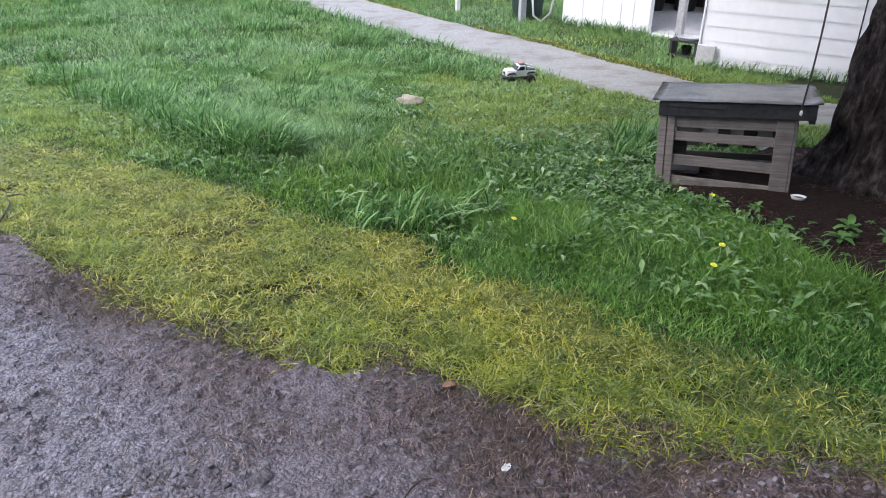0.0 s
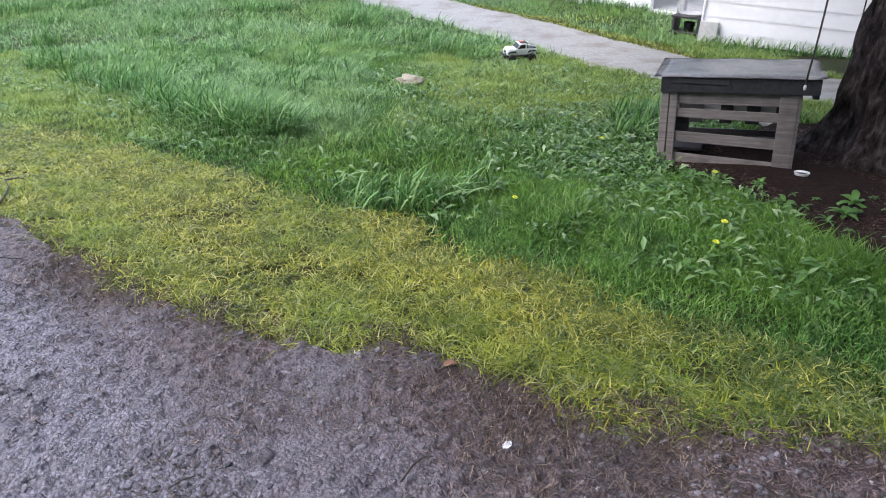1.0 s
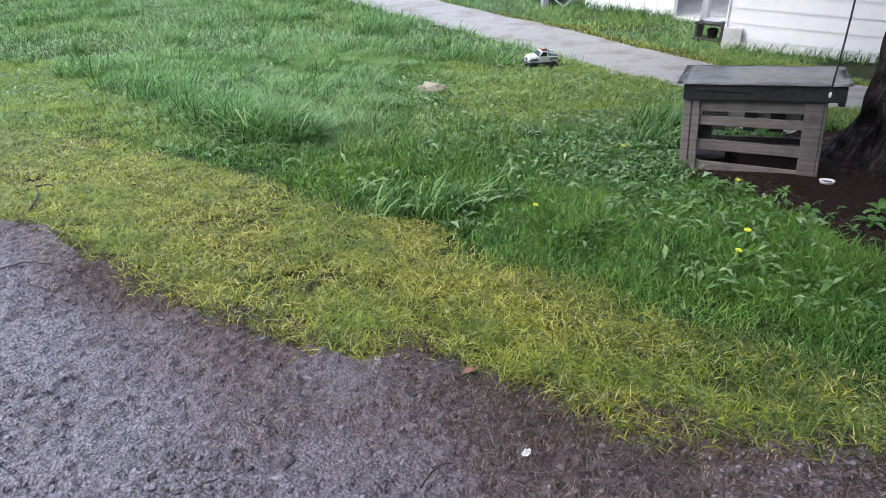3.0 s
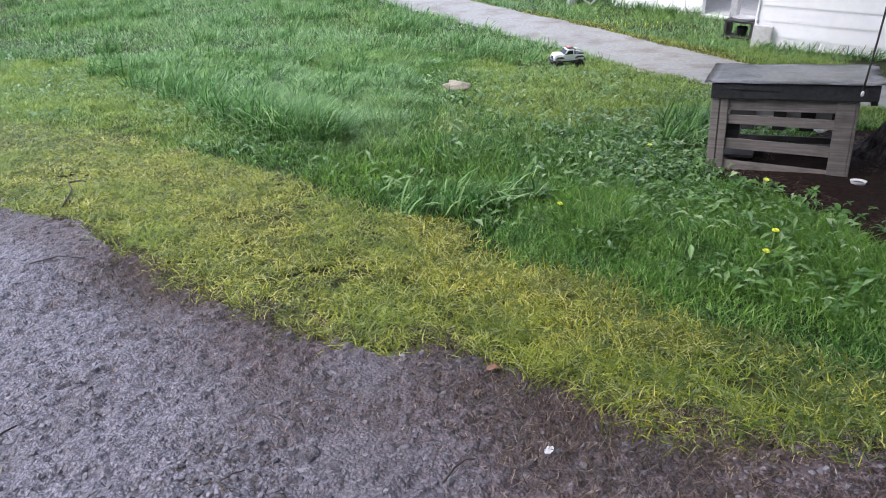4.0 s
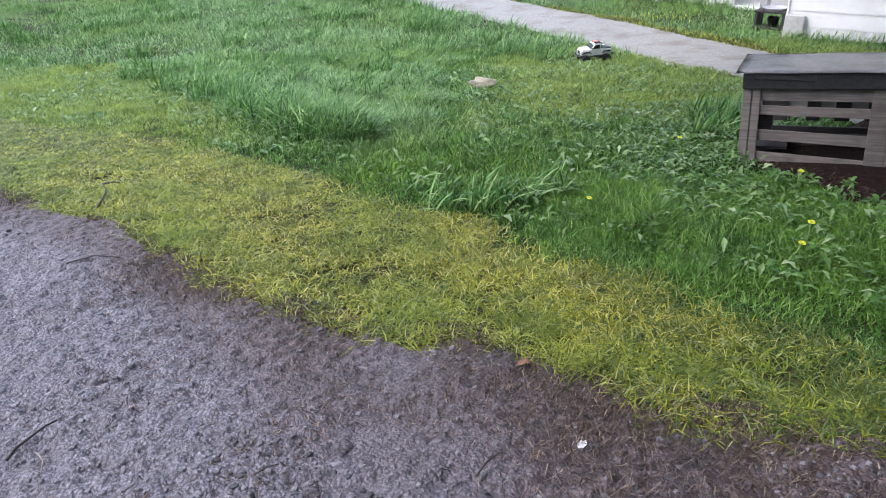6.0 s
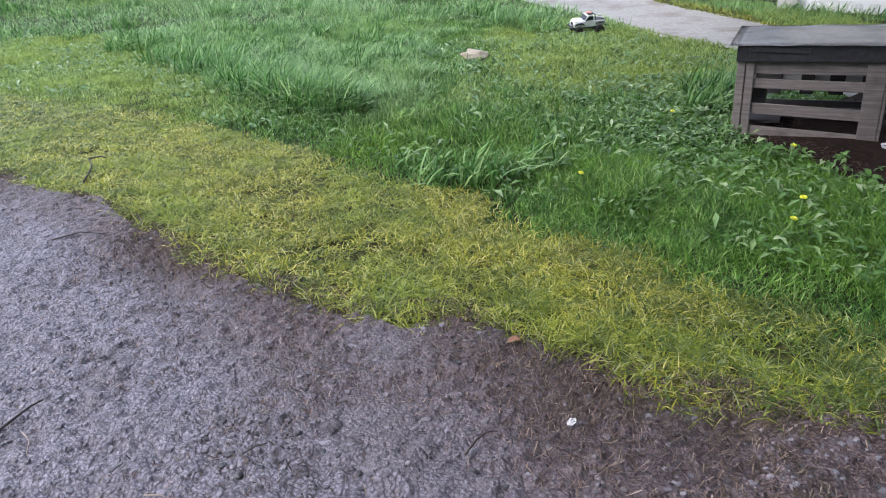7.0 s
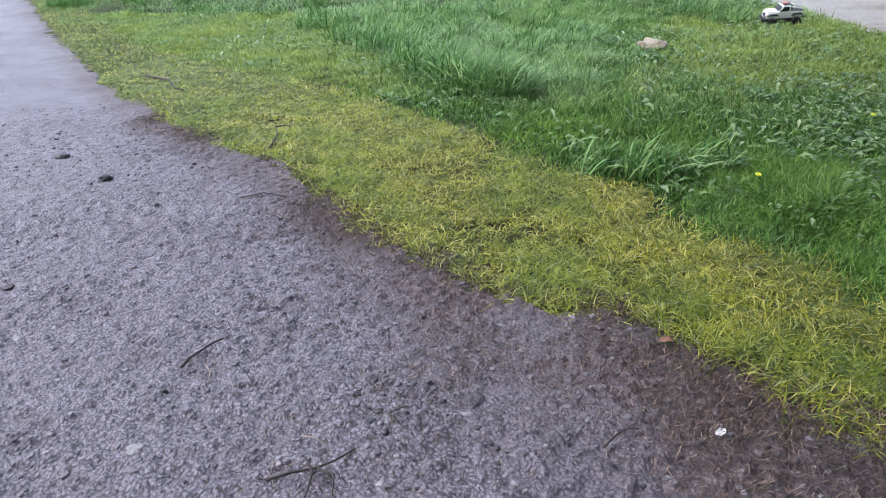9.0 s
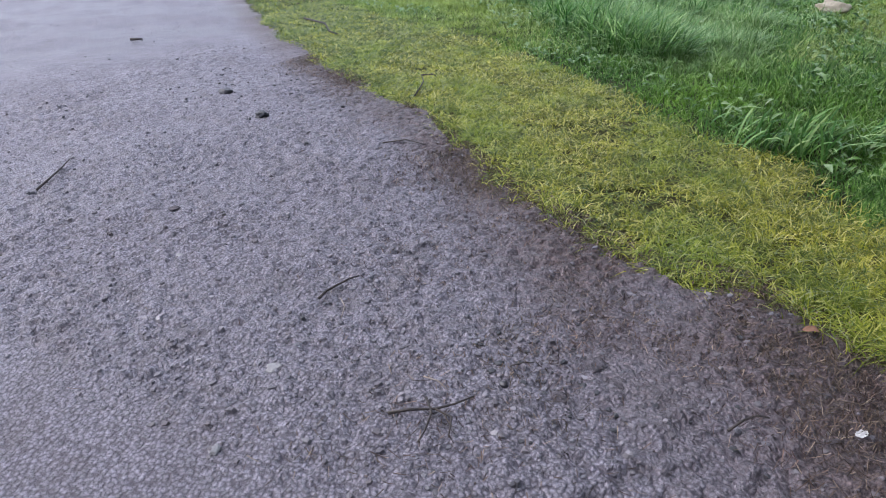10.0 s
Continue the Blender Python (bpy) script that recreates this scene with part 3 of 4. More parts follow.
def tree():
    base = float(land(TX, TY)) - 0.12
    t = thing("tree", pose(TX, TY, base), "large old tree with deeply furrowed dark bark", "tree")
    bm = bmesh.new()
    rings, sides, tall = 110, 128, 7.0
    old = None
    for i in range(rings + 1):
        h = tall * (i / rings) ** 1.5
        r0 = 0.455 * (1 - 0.05 * h) + 0.27 * math.exp(-h / 0.22)
        ring = []
        for k in range(sides):
            a = 6.28319 * k / sides
            d = Vector((math.cos(a), math.sin(a), 0))
            root = 1 + 0.16 * math.exp(-h / 0.4) * math.sin(5 * a + 1.0)
            furrow = abs(noise.noise(Vector((d.x * 5.5, d.y * 5.5, h * 0.9)))) * 0.09 + noise.noise(Vector((d.x * 12, d.y * 12, h * 5.5))) * 0.04
            p = d * (r0 * root + furrow) + Vector((0.05 * h * 0.4, 0, h))
            ring.append(bm.verts.new(p))
        if old:
            for k in range(sides):
                bm.faces.new((old[k], old[(k + 1) % sides], ring[(k + 1) % sides], ring[k]))
        old = ring
    bm.faces.new(old)
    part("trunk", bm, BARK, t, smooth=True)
    # unseen crown, added; limbs reach further toward the standpoint to shade near ground
    rs = random.Random(4)
    tips = []
    for i in range(22):
        a, z = i * 2.4 + 0.5, 2.75 + 0.2 * i
        reach = rs.uniform(3.6, 4.6) * (1.0 + 0.35 * max(0, math.cos(a - 4.2))) * (1 - 0.012 * i)
        pts = [(0.02 * z + math.cos(a) * reach * u, math.sin(a) * reach * u, z + 1.2 * u + 0.2 * math.sin(5 * u + i)) for u in (0, 0.2, 0.4, 0.6, 0.8, 1)]
        part("limb", tube(bmesh.new(), pts, 0.14 - 0.003 * i, 10, 0.2), BARK, t, smooth=True)
        tips += pts[2:]
    # the limb that carries the ropes
    part("limb", tube(bmesh.new(), [(0.1, 0, 3.6), (-0.5, -0.1, 3.85), (-1.1, -0.4, 3.95), (-1.6, -0.8, 4.1)], 0.11, 10, 0.4), BARK, t, smooth=True)
    rs = np.random.RandomState(8)
    centre = np.repeat(np.array(tips), 640, 0) + rs.normal(0, 0.6, (len(tips) * 640, 3)) + (0, 0, 0.45)
    n = len(centre)
    u, v = rs.normal(0, 1, (n, 3)), rs.normal(0, 1, (n, 3))
    u /= np.linalg.norm(u, axis=1)[:, None]
    v -= u * (u * v).sum(1)[:, None]
    v /= np.linalg.norm(v, axis=1)[:, None]
    verts = np.stack([centre - u * 0.14, centre - v * 0.07, centre + u * 0.14, centre + v * 0.07], 1).reshape(-1, 3)
    i = np.arange(n)[:, None] * 4
    crown = triangles("crown", verts, np.concatenate([i + [0, 1, 2], i + [0, 2, 3]]), CROWN_LEAF, "small green leaves in loose clumps", kind="")
    crown.parent = t
    return t


tree()


def rope(x, y, z0, z1, knot):
    r = thing("hanging_rope", pose(x, y, z0), "thin dark rope hanging straight down from the tree", "rope", "ropes on the tree")
    part("cord", tube(bmesh.new(), [(0.004 * math.sin(k * 0.8), 0.004 * math.cos(k * 1.1), (z1 - z0) * k / 24) for k in range(25)], 0.006, 7), ROPE, r, smooth=True)
    if knot:
        part("tie", lathe(bmesh.new(), [(0.003, -0.03), (0.008, -0.024), (0.010, -0.012), (0.008, 0.0), (0.003, 0.006)], 10), ENAMEL, r, "pale plastic tie", True)


rope(2.29, 4.30, 0.10, 3.9, True)
rope(3.285, 5.60, -0.3, 4.2, False)

# ---- houses beyond the driveway ----
FLAT = float(land(0, 14.0))


def lapped_wall(h, length, tall, depth, exposure):
    """Each board leans out at its foot, so that it laps the one below."""
    part("wall", one_box(0.01, 0.03, -0.4, length - 0.01, depth, tall), SIDING, h)
    for k in range(int(tall / exposure)):
        z = k * exposure - 0.2
        bm = bmesh.new()
        ends = [[bm.verts.new((x, y, zz)) for y, zz in ((0.007, z), (0.029, z), (0.029, z + exposure), (0.019, z + exposure + 0.012))] for x in (0.0, length)]
        for i in range(4):
            bm.faces.new((ends[0][i], ends[0][(i + 1) % 4], ends[1][(i + 1) % 4], ends[1][i]))
        bm.faces.new(ends[0][::-1]), bm.faces.new(ends[1])
        bmesh.ops.recalc_face_normals(bm, faces=bm.faces)
        part("siding_board", bm, SIDING, h)


def gable_roof(h, length, depth, tall, pitch=0.35):
    for side in (0, 1):
        y0, y1 = (-0.4, depth / 2) if side == 0 else (depth + 0.4, depth / 2)
        z0, z1 = tall - 0.1, tall + depth * pitch
        bm = bmesh.new()
        low = [bm.verts.new((x, y0, z0)) for x in (-0.3, length + 0.3)]
        high = [bm.verts.new((x, y1, z1)) for x in (-0.3, length + 0.3)]
        f = bm.faces.new((low[0], low[1], high[1], high[0]))
        bmesh.ops.solidify(bm, geom=[f], thickness=0.12)
        part("roof", bm, SHINGLE, h, "dark shingle roof slope")
    for x in (0.02, length - 0.04):
        part("gable", prism(bmesh.new(), [(0, tall - 0.02), (depth, tall - 0.02), (depth / 2, tall + depth * pitch - 0.08)], 0, 0.04), SIDING, h).matrix_local = pose(x, 0, 0, 0, 0, 90)


# plain unseen wall added behind the standpoint to block sky light from near ground
back = part("wall_south", one_box(-6.0, -3.0, -0.4, 11, -2.75, 5.0), DARK_WOOD)
tagged(back, "unseen plain dark wall added to shade the near ground", "wall", "", "structure")

HX, HY, HTURN = 4.29, 11.75, -36.0


def near_house():
    h = thing("house", pose(HX, HY, FLAT, 0, 0, HTURN), "white house with wide lapped siding beside the driveway", "house")
    # upper wall is unseen, raised so the shelter roof reflects white
    lapped_wall(h, 8.0, 4.6, 5.0, 0.235)
    part("corner_trim", one_box(-0.03, -0.02, -0.3, 0.0, 0.12, 4.6, bevel=0.004), SIDING, h)
    part("corner_pier", one_box(-0.02, -0.09, -0.4, 0.28, -0.02, 0.44, bevel=0.01), CONCRETE, h, "pale patched concrete corner pier")
    gable_roof(h, 8.0, 5.0, 4.6)


near_house()
BX, BY, BTURN = 2.70, 16.25, -44.0


def back_house():
    h = thing("outbuilding", pose(BX, BY, FLAT, 0, 0, BTURN), "white outbuilding with an open porch bay behind the house", "outbuilding")
    part("wall", one_box(0, 0, -0.3, 2.15, 0.14, 2.5), SIDING, h)
    part("wall", one_box(0, 0.14, -0.3, 0.14, 4.2, 2.5), SIDING, h)
    part("wall", one_box(0, 4.2, -0.3, 6.5, 4.34, 2.5), SIDING, h)
    part("back_of_bay", one_box(0.14, 3.9, -0.3, 6.5, 4.0, 2.5), DARK_WOOD, h, "dark boarded back of the porch bay")
    part("porch_slab", one_box(0.14, 0.14, -0.3, 6.5, 3.9, 0.06, bevel=0.01), CONCRETE, h, "pale concrete porch slab")
    part("slab_edge", one_box(2.15, 0.0, -0.3, 6.5, 0.138, 0.05, bevel=0.01), SIDING, h, "white painted slab edge")
    part("porch_post", one_box(2.72, 0.05, 0.0, 2.86, 0.19, 2.5, bevel=0.008), GREY_PAINT, h, "grey painted porch post")
    for u in (0.5, 1.0, 1.45, 1.75):
        part("batten", one_box(u, -0.018, -0.2, u + 0.03, 0.0, 2.4), SIDING, h)
    part("roof", one_box(-0.4, -0.6, 2.5, 2.3, 4.8, 2.62, bevel=0.01), SHINGLE, h, "low dark flat roof")
    part("porch_beam", one_box(2.31, 0.03, 2.5, 6.5, 0.2, 2.64, bevel=0.01), GREY_PAINT, h, "grey painted porch beam")


back_house()


def bin_at(x, y, z, turn, size, mat, label):
    b = thing("rubbish_bin", pose(x, y, z, 0, 0, turn), label, "bin", "bins on the porch")
    part("body", lathe(bmesh.new(), [(size * 0.78, 0), (size * 0.8, 0.02), (size, size * 2.2), (size * 1.04, size * 2.25)], 18), mat, b, smooth=False)
    part("lid", lathe(bmesh.new(), [(size * 1.08, size * 2.25), (size * 1.1, size * 2.3), (size * 0.8, size * 2.45), (size * 0.1, size * 2.5)], 18), mat, b)


porch = pose(BX, BY, FLAT, 0, 0, BTURN)
for u, v in ((0.75, 2.75), (1.35, 3.2), (2.0, 3.4), (2.7, 3.4)):
    p = porch @ Vector((u, v, 0.06))
    bin_at(p.x, p.y, p.z, 10 * u, 0.3, DARK_PLASTIC, "black plastic rubbish bin on the porch slab")
p = Vector((1.98, 16.9, FLAT))
bin_at(p.x, p.y, p.z, 0, 0.42, SHADOW_GREEN, "dark green plastic barrel beside the white outbuilding")


def post_at(x, y, tall, wide, mat, label):
    q = part("fence_post", one_box(-wide / 2, -wide / 2, -0.15, wide / 2, wide / 2, tall, bevel=0.01), mat)
    q.matrix_world = pose(x, y, float(land(x, y)), 0, 0, 20)
    tagged(q, label, "post", "posts by the driveway")


post_at(1.80, 16.35, 1.6, 0.14, GREY_PAINT, "weathered grey square post in grass by the driveway")
post_at(0.37, 18.0, 1.2, 0.10, SIDING, "short white painted post in grass by the driveway")


def hose():
    q = part("garden_hose", tube(bmesh.new(), [(0, 0, 1.0), (0.03, -0.05, 0.6), (-0.05, -0.08, 0.2), (-0.25, -0.1, 0.03), (-0.42, -0.05, 0.15), (-0.45, 0, 0.5)], 0.025, 8), GREY_PAINT, smooth=True)
    q.matrix_world = pose(2.45, 16.2, FLAT + 0.02)
    tagged(q, "pale grey garden hose hanging in a loop by the barrel", "hose")


hose()


def bench():
    s = thing("planter_rack", pose(4.28, 12.35, FLAT, 0, 0, -40), "low dark rack with pots against the white house corner", "rack")
    for z in (0.10, 0.36):
        part("shelf", one_box(-0.28, -0.15, z, 0.22, 0.15, z + 0.03, bevel=0.004), DARK_WOOD, s)
    for x in (-0.26, 0.18):
        part("leg", one_box(x, -0.13, -0.05, x + 0.04, 0.13, 0.36, bevel=0.004), DARK_WOOD, s)
    for x in (-0.14, 0.08):
        part("pot", lathe(bmesh.new(), [(0.07, 0.13), (0.095, 0.27), (0.1, 0.28), (0.085, 0.28), (0.06, 0.15)], 14), DARK_PLASTIC, s)
    part("tray", lathe(bmesh.new(), [(0.16, 0.39), (0.2, 0.44), (0.19, 0.44), (0.15, 0.4)], 18), GREY_PAINT, s)


bench()

# ---- toy truck ----
def truck(x, y, turn):
    m = pose(x, y, float(land(x, y)) + 0.01, -5, 0, turn)
    t = thing("toy_truck", m, "white and black off-road toy pickup truck standing in the grass", "toy truck")
    part("chassis", one_box(-0.2, -0.05, 0.075, 0.2, 0.05, 0.105, bevel=0.004), TRUCK_BLACK, t, "black frame")
    body = part("body", prism(bmesh.new(), [(-0.235, 0.12), (-0.235, 0.185), (-0.07, 0.195), (0.07, 0.195), (0.225, 0.18), (0.235, 0.165), (0.23, 0.115), (0.19, 0.105), (-0.2, 0.105)], -0.085, 0.085, 0.008), TRUCK_WHITE, t)
    part("cab", prism(bmesh.new(), [(-0.075, 0.19), (-0.065, 0.265), (0.03, 0.268), (0.085, 0.19)], -0.08, 0.08, 0.008), TRUCK_WHITE, t)
    part("hood", one_box(0.085, -0.07, 0.18, 0.222, 0.07, 0.203, bevel=0.008), TRUCK_WHITE, t)
    wm = bmesh.new()
    box(wm, -0.002, -0.068, -0.034, 0.003, 0.068, 0.034)
    w = part("windshield", wm, SMOKED, t, "smoked windscreen")
    w.matrix_local = pose(0.0645, 0, 0.2285, 0, -35, 0)
    for s in (-1, 1):
        part("side_window", prism(bmesh.new(), [(-0.05, 0.2), (-0.047, 0.252), (0.022, 0.255), (0.06, 0.2)], s * 0.0805, s * 0.0835), SMOKED, t, "smoked side window")
        part("fender", prism(bmesh.new(), [(0.08, 0.145), (0.11, 0.175), (0.195, 0.172), (0.225, 0.14), (0.2, 0.155), (0.12, 0.157)], s * 0.084, s * 0.115), TRUCK_BLACK, t, "black fender flare")
        part("rear_fender", prism(bmesh.new(), [(-0.225, 0.145), (-0.2, 0.172), (-0.115, 0.172), (-0.085, 0.14), (-0.12, 0.157), (-0.195, 0.157)], s * 0.084, s * 0.115), TRUCK_BLACK, t, "black fender flare")
        part("rock_slider", tube(bmesh.new(), [(-0.08, s * 0.1, 0.095), (0.08, s * 0.1, 0.095)], 0.007), TRUCK_BLACK, t, smooth=True)
        part("bed_rail", tube(bmesh.new(), [(-0.08, s * 0.075, 0.25), (-0.15, s * 0.075, 0.235), (-0.225, s * 0.075, 0.215), (-0.232, s * 0.075, 0.18)], 0.006), TRUCK_WHITE, t, smooth=True)
        lamp = part("headlight", lathe(bmesh.new(), [(0.016, 0.0), (0.017, 0.006), (0.012, 0.011), (0.002, 0.013)], 14), LAMP_LENS, t, "round clear headlight", True)
        lamp.matrix_local = pose(0.232, s * 0.055, 0.155, 0, 90, 0)
        part("mirror", one_box(0.06, s * 0.085 if s > 0 else -0.105, 0.2, 0.072, s * 0.105 if s > 0 else -0.085, 0.222, bevel=0.003), TRUCK_BLACK, t)
    part("bed", one_box(-0.226, -0.07, 0.186, -0.08, 0.07, 0.2, bevel=0.003), TRUCK_BLACK, t, "black bed liner")
    part("roll_bar", tube(bmesh.new(), [(-0.085, -0.07, 0.19), (-0.085, -0.07, 0.262), (-0.085, 0.07, 0.262), (-0.085, 0.07, 0.19)], 0.007), TRUCK_BLACK, t, smooth=True)
    part("grille", one_box(0.232, -0.036, 0.13, 0.237, 0.036, 0.175, bevel=0.002), TRUCK_BLACK, t)
    part("front_bumper", prism(bmesh.new(), [(0.232, 0.095), (0.232, 0.122), (0.262, 0.12), (0.27, 0.108), (0.255, 0.092)], -0.105, 0.105, 0.004), TRUCK_BLACK, t)
    part("rear_bumper", one_box(-0.262, -0.09, 0.1, -0.236, 0.09, 0.122, bevel=0.004), TRUCK_BLACK, t)
    part("winch", one_box(0.24, -0.03, 0.122, 0.262, 0.03, 0.138, bevel=0.003), CHROME, t)
    part("roof_rack", one_box(-0.055, -0.068, 0.272, 0.025, 0.068, 0.278, bevel=0.002), TRUCK_BLACK, t)
    part("roof_load", lump(bmesh.new(), (0.04, 0.045, 0.010), 3), RED_LOAD, t, "red strapped roof load", True).matrix_local = pose(-0.01, 0.0, 0.287)
    for x0 in (-0.156, 0.156):
        part("axle", tube(bmesh.new(), [(x0, -0.09, 0.06), (x0, 0.09, 0.06)], 0.012), TRUCK_BLACK, t, smooth=True)
        for s in (-1, 1):
            tyre = bmesh.new()
            sides = 30
            rings = []
            for r, h in ((0.034, -0.022), (0.052, -0.024), (0.059, -0.017), (0.06, 0.0), (0.059, 0.017), (0.052, 0.024), (0.034, 0.022)):
                rings.append([tyre.verts.new((math.cos(6.28319 * k / sides) * (r + (0.004 if r > 0.055 and k % 2 else 0)), h, math.sin(6.28319 * k / sides) * (r + (0.004 if r > 0.055 and k % 2 else 0)))) for k in range(sides)])
            for u, v in zip(rings, rings[1:] + rings[:1]):
                for k in range(sides):
                    tyre.faces.new((u[k], u[(k + 1) % sides], v[(k + 1) % sides], v[k]))
            bmesh.ops.recalc_face_normals(tyre, faces=tyre.faces)
            wheel = new("wheel")
            wheel.parent = t
            wheel.matrix_local = pose(x0, s * 0.1, 0.06)
            part("tyre", tyre, RUBBER, wheel, "knobbly black tyre")
            part("rim", lathe(bmesh.new(), [(0.033, -0.018), (0.035, -0.012), (0.035, 0.012), (0.033, 0.018), (0.02, 0.012), (0.008, 0.016)], 18, "Y"), TRUCK_BLACK, wheel, "dark wheel rim")
    return t


truck(1.13, 10.32, 197)

# ---- stones, bowl and litter ----
def stone(name, x, y, size, mat, label, category="stone", seed=1, turn=0, lift=0.4, group=""):
    q = part(name, lump(bmesh.new(), size, seed, 0.45, 3), mat, smooth=True)
    q.matrix_world = pose(x, y, float(land(x, y)) + size[2] * lift + (0.02 if y < road_edge(x) else 0.02), 0, 0, turn)
    return tagged(q, label, category, group)


stone("rock", -0.40, 8.38, (0.17, 0.10, 0.075), SANDSTONE, "pale tan rock lying in the lawn", "rock", 2, -20, 0.75)
stone("pine_cone", -3.47, 3.05, (0.045, 0.04, 0.03), DARK_STONE, "dark wet clod lying on the gravel", "clod", 3, 30, group="clods on the gravel")
stone("pine_cone", -4.17, 3.39, (0.06, 0.03, 0.028), DARK_STONE, "dark flat wet clod lying on the gravel", "clod", 4, 10, group="clods on the gravel")
for i, (x, y, r) in enumerate(((-3.98, 3.09, 0.035), (-2.62, 1.33, 0.022), (-0.54, 1.49, 0.04), (-0.45, 1.43, 0.038), (-0.58, 1.30, 0.03), (-2.76, 1.72, 0.03), (-2.75, 2.61, 0.03), (-0.62, 1.5, 0.025), (-4.6, 3.9, 0.03), (-3.3, 2.7, 0.02), (-0.95, 2.05, 0.022), (0.44, 1.80, 0.03))):
    stone("clod", x, y, (r * 0.95, r * 0.7, r * 0.17), MUD, "dark wet clump of mud on the gravel", "clod", 5 + i, i * 40, 0.2, "clods on the gravel")
for i, (x, y, r) in enumerate(((-2.33, 1.39, 0.02), (-1.43, 1.0, 0.028), (-1.32, 0.65, 0.02), (-1.76, 1.06, 0.014), (-2.0, 0.9, 0.016), (-1.16, 2.17, 0.014), (-0.35, 1.81, 0.008), (-1.9, 1.75, 0.014))):
    stone("pale_stone", x, y, (r, r * 0.75, r * 0.3), GREY_STONE if i not in (5, 6) else PAPER, "pale flat stone set in the gravel", "stone", 30 + i, i * 55, 0.3, "pale stones")


def bowl(x, y):
    q = part("pet_bowl", lathe(bmesh.new(), [(0.036, 0), (0.04, 0.004), (0.048, 0.027), (0.052, 0.031), (0.046, 0.032), (0.038, 0.027), (0.032, 0.012), (0.005, 0.01)], 28), ENAMEL, smooth=True)
    q.matrix_world = pose(x, y, float(land(x, y)) + 0.016, -6, 0, 0)
    part("feed", lathe(bmesh.new(), [(0.030, 0.012), (0.037, 0.021), (0.02, 0.024), (0.004, 0.025)], 20), DARK_STONE, q, "dark feed in the bowl", True)
    tagged(q, "small white enamel pet bowl on bare earth", "bowl")


bowl(2.46, 4.38)


def litter(name, x, y, size, mat, label, category, seed):
    bm = bmesh.new()
    n = 6
    grid = [[bm.verts.new(((i / n - 0.5) * size * (1.6 - abs(j / n - 0.5)), (j / n - 0.5) * size, 0.25 * size * noise.noise(Vector((i * 0.5, j * 0.5, seed))) + 0.004)) for i in range(n + 1)] for j in range(n + 1)]
    for j in range(n):
        for i in range(n):
            if noise.noise(Vector((i * 0.7, j * 0.7, seed + 9))) < 0.28:
                bm.faces.new((grid[j][i], grid[j][i + 1], grid[j + 1][i + 1], grid[j + 1][i]))
    bmesh.ops.solidify(bm, geom=bm.faces[:], thickness=0.0015)
    q = part(name, bm, mat)
    q.matrix_world = pose(x, y, float(land(x, y)) + (0.035 if size < 0.1 else 0.09), -7, 0, seed * 50)
    tagged(q, label, category)


litter("paper_scrap", 0.19, 1.52, 0.024, PAPER, "small torn white paper scrap on the gravel", "litter", 1)
litter("white_rag", 2.78, 5.83, 0.13, PAPER, "crumpled white plastic seen behind the shelter", "litter", 3)


def twig(points, radius, mat, label, group="twigs on the gravel"):
    p0 = points[0]
    bm = bmesh.new()
    pts = [(x - p0[0], y - p0[1], float(land(x, y)) - float(land(*p0)) + radius + 0.004 * (i % 2)) for i, (x, y) in enumerate(points)]
    q = part("twig", tube(bm, pts, radius, 6, 0.5), mat, smooth=True)
    q.matrix_world = pose(p0[0], p0[1], float(land(*p0)) + 0.04)
    tagged(q, label, "twig", group)


DARK_TWIG_LABEL, PALE_TWIG_LABEL = "thin dark wet twig on the gravel", "thin pale dry twig on the gravel"
twig([(-1.55, 1.37), (-1.555, 1.42), (-1.55, 1.48), (-1.535, 1.53), (-1.52, 1.57)], 0.006, TWIG, "curved dark wet twig on the gravel")
twig([(-1.48, 1.41), (-1.43, 1.37), (-1.40, 1.31)], 0.003, PALE_TWIG, PALE_TWIG_LABEL)
twig([(-0.97, 0.98), (-0.92, 1.02), (-0.86, 1.06), (-0.82, 1.10), (-0.79, 1.16)], 0.005, TWIG, DARK_TWIG_LABEL)
twig([(-0.86, 1.06), (-0.80, 1.05), (-0.77, 0.98)], 0.004, TWIG, DARK_TWIG_LABEL)
twig([(-0.97, 1.17), (-0.92, 1.17), (-0.87, 1.15)], 0.003, PALE_TWIG, PALE_TWIG_LABEL)
twig([(-0.91, 1.09), (-0.86, 1.04), (-0.84, 0.97), (-0.83, 0.92)], 0.004, TWIG, DARK_TWIG_LABEL)
twig([(-3.56, 1.52), (-3.67, 1.68), (-3.75, 1.78), (-3.83, 1.88)], 0.007, TWIG, "straight dark wet twig on the gravel")
twig([(-2.74, 3.85), (-2.82, 4.05), (-2.90, 4.22), (-3.02, 4.38)], 0.007, TWIG, "dark twig at the edge of the grass")
twig([(-3.02, 4.38), (-2.95, 4.42), (-2.90, 4.40)], 0.008, TWIG, "dark twig at the edge of the grass")
twig([(-5.79, 6.16), (-5.3, 5.95), (-4.95, 5.6), (-4.75, 5.49)], 0.012, TWIG, "long dark stick at the edge of the grass")
twig([(-0.12, 1.36), (-0.09, 1.42), (-0.06, 1.46), (-0.03, 1.46)], 0.004, TWIG, DARK_TWIG_LABEL)
twig([(-0.76, 1.34), (-0.73, 1.37), (-0.70, 1.39)], 0.003, TWIG, DARK_TWIG_LABEL)
twig([(-6.68, 4.45), (-6.56, 4.50)], 0.02, TWIG, "short dark stick on the gravel")
twig([(-2.35, 2.9), (-2.25, 3.0), (-2.1, 2.98)], 0.005, TWIG, DARK_TWIG_LABEL)


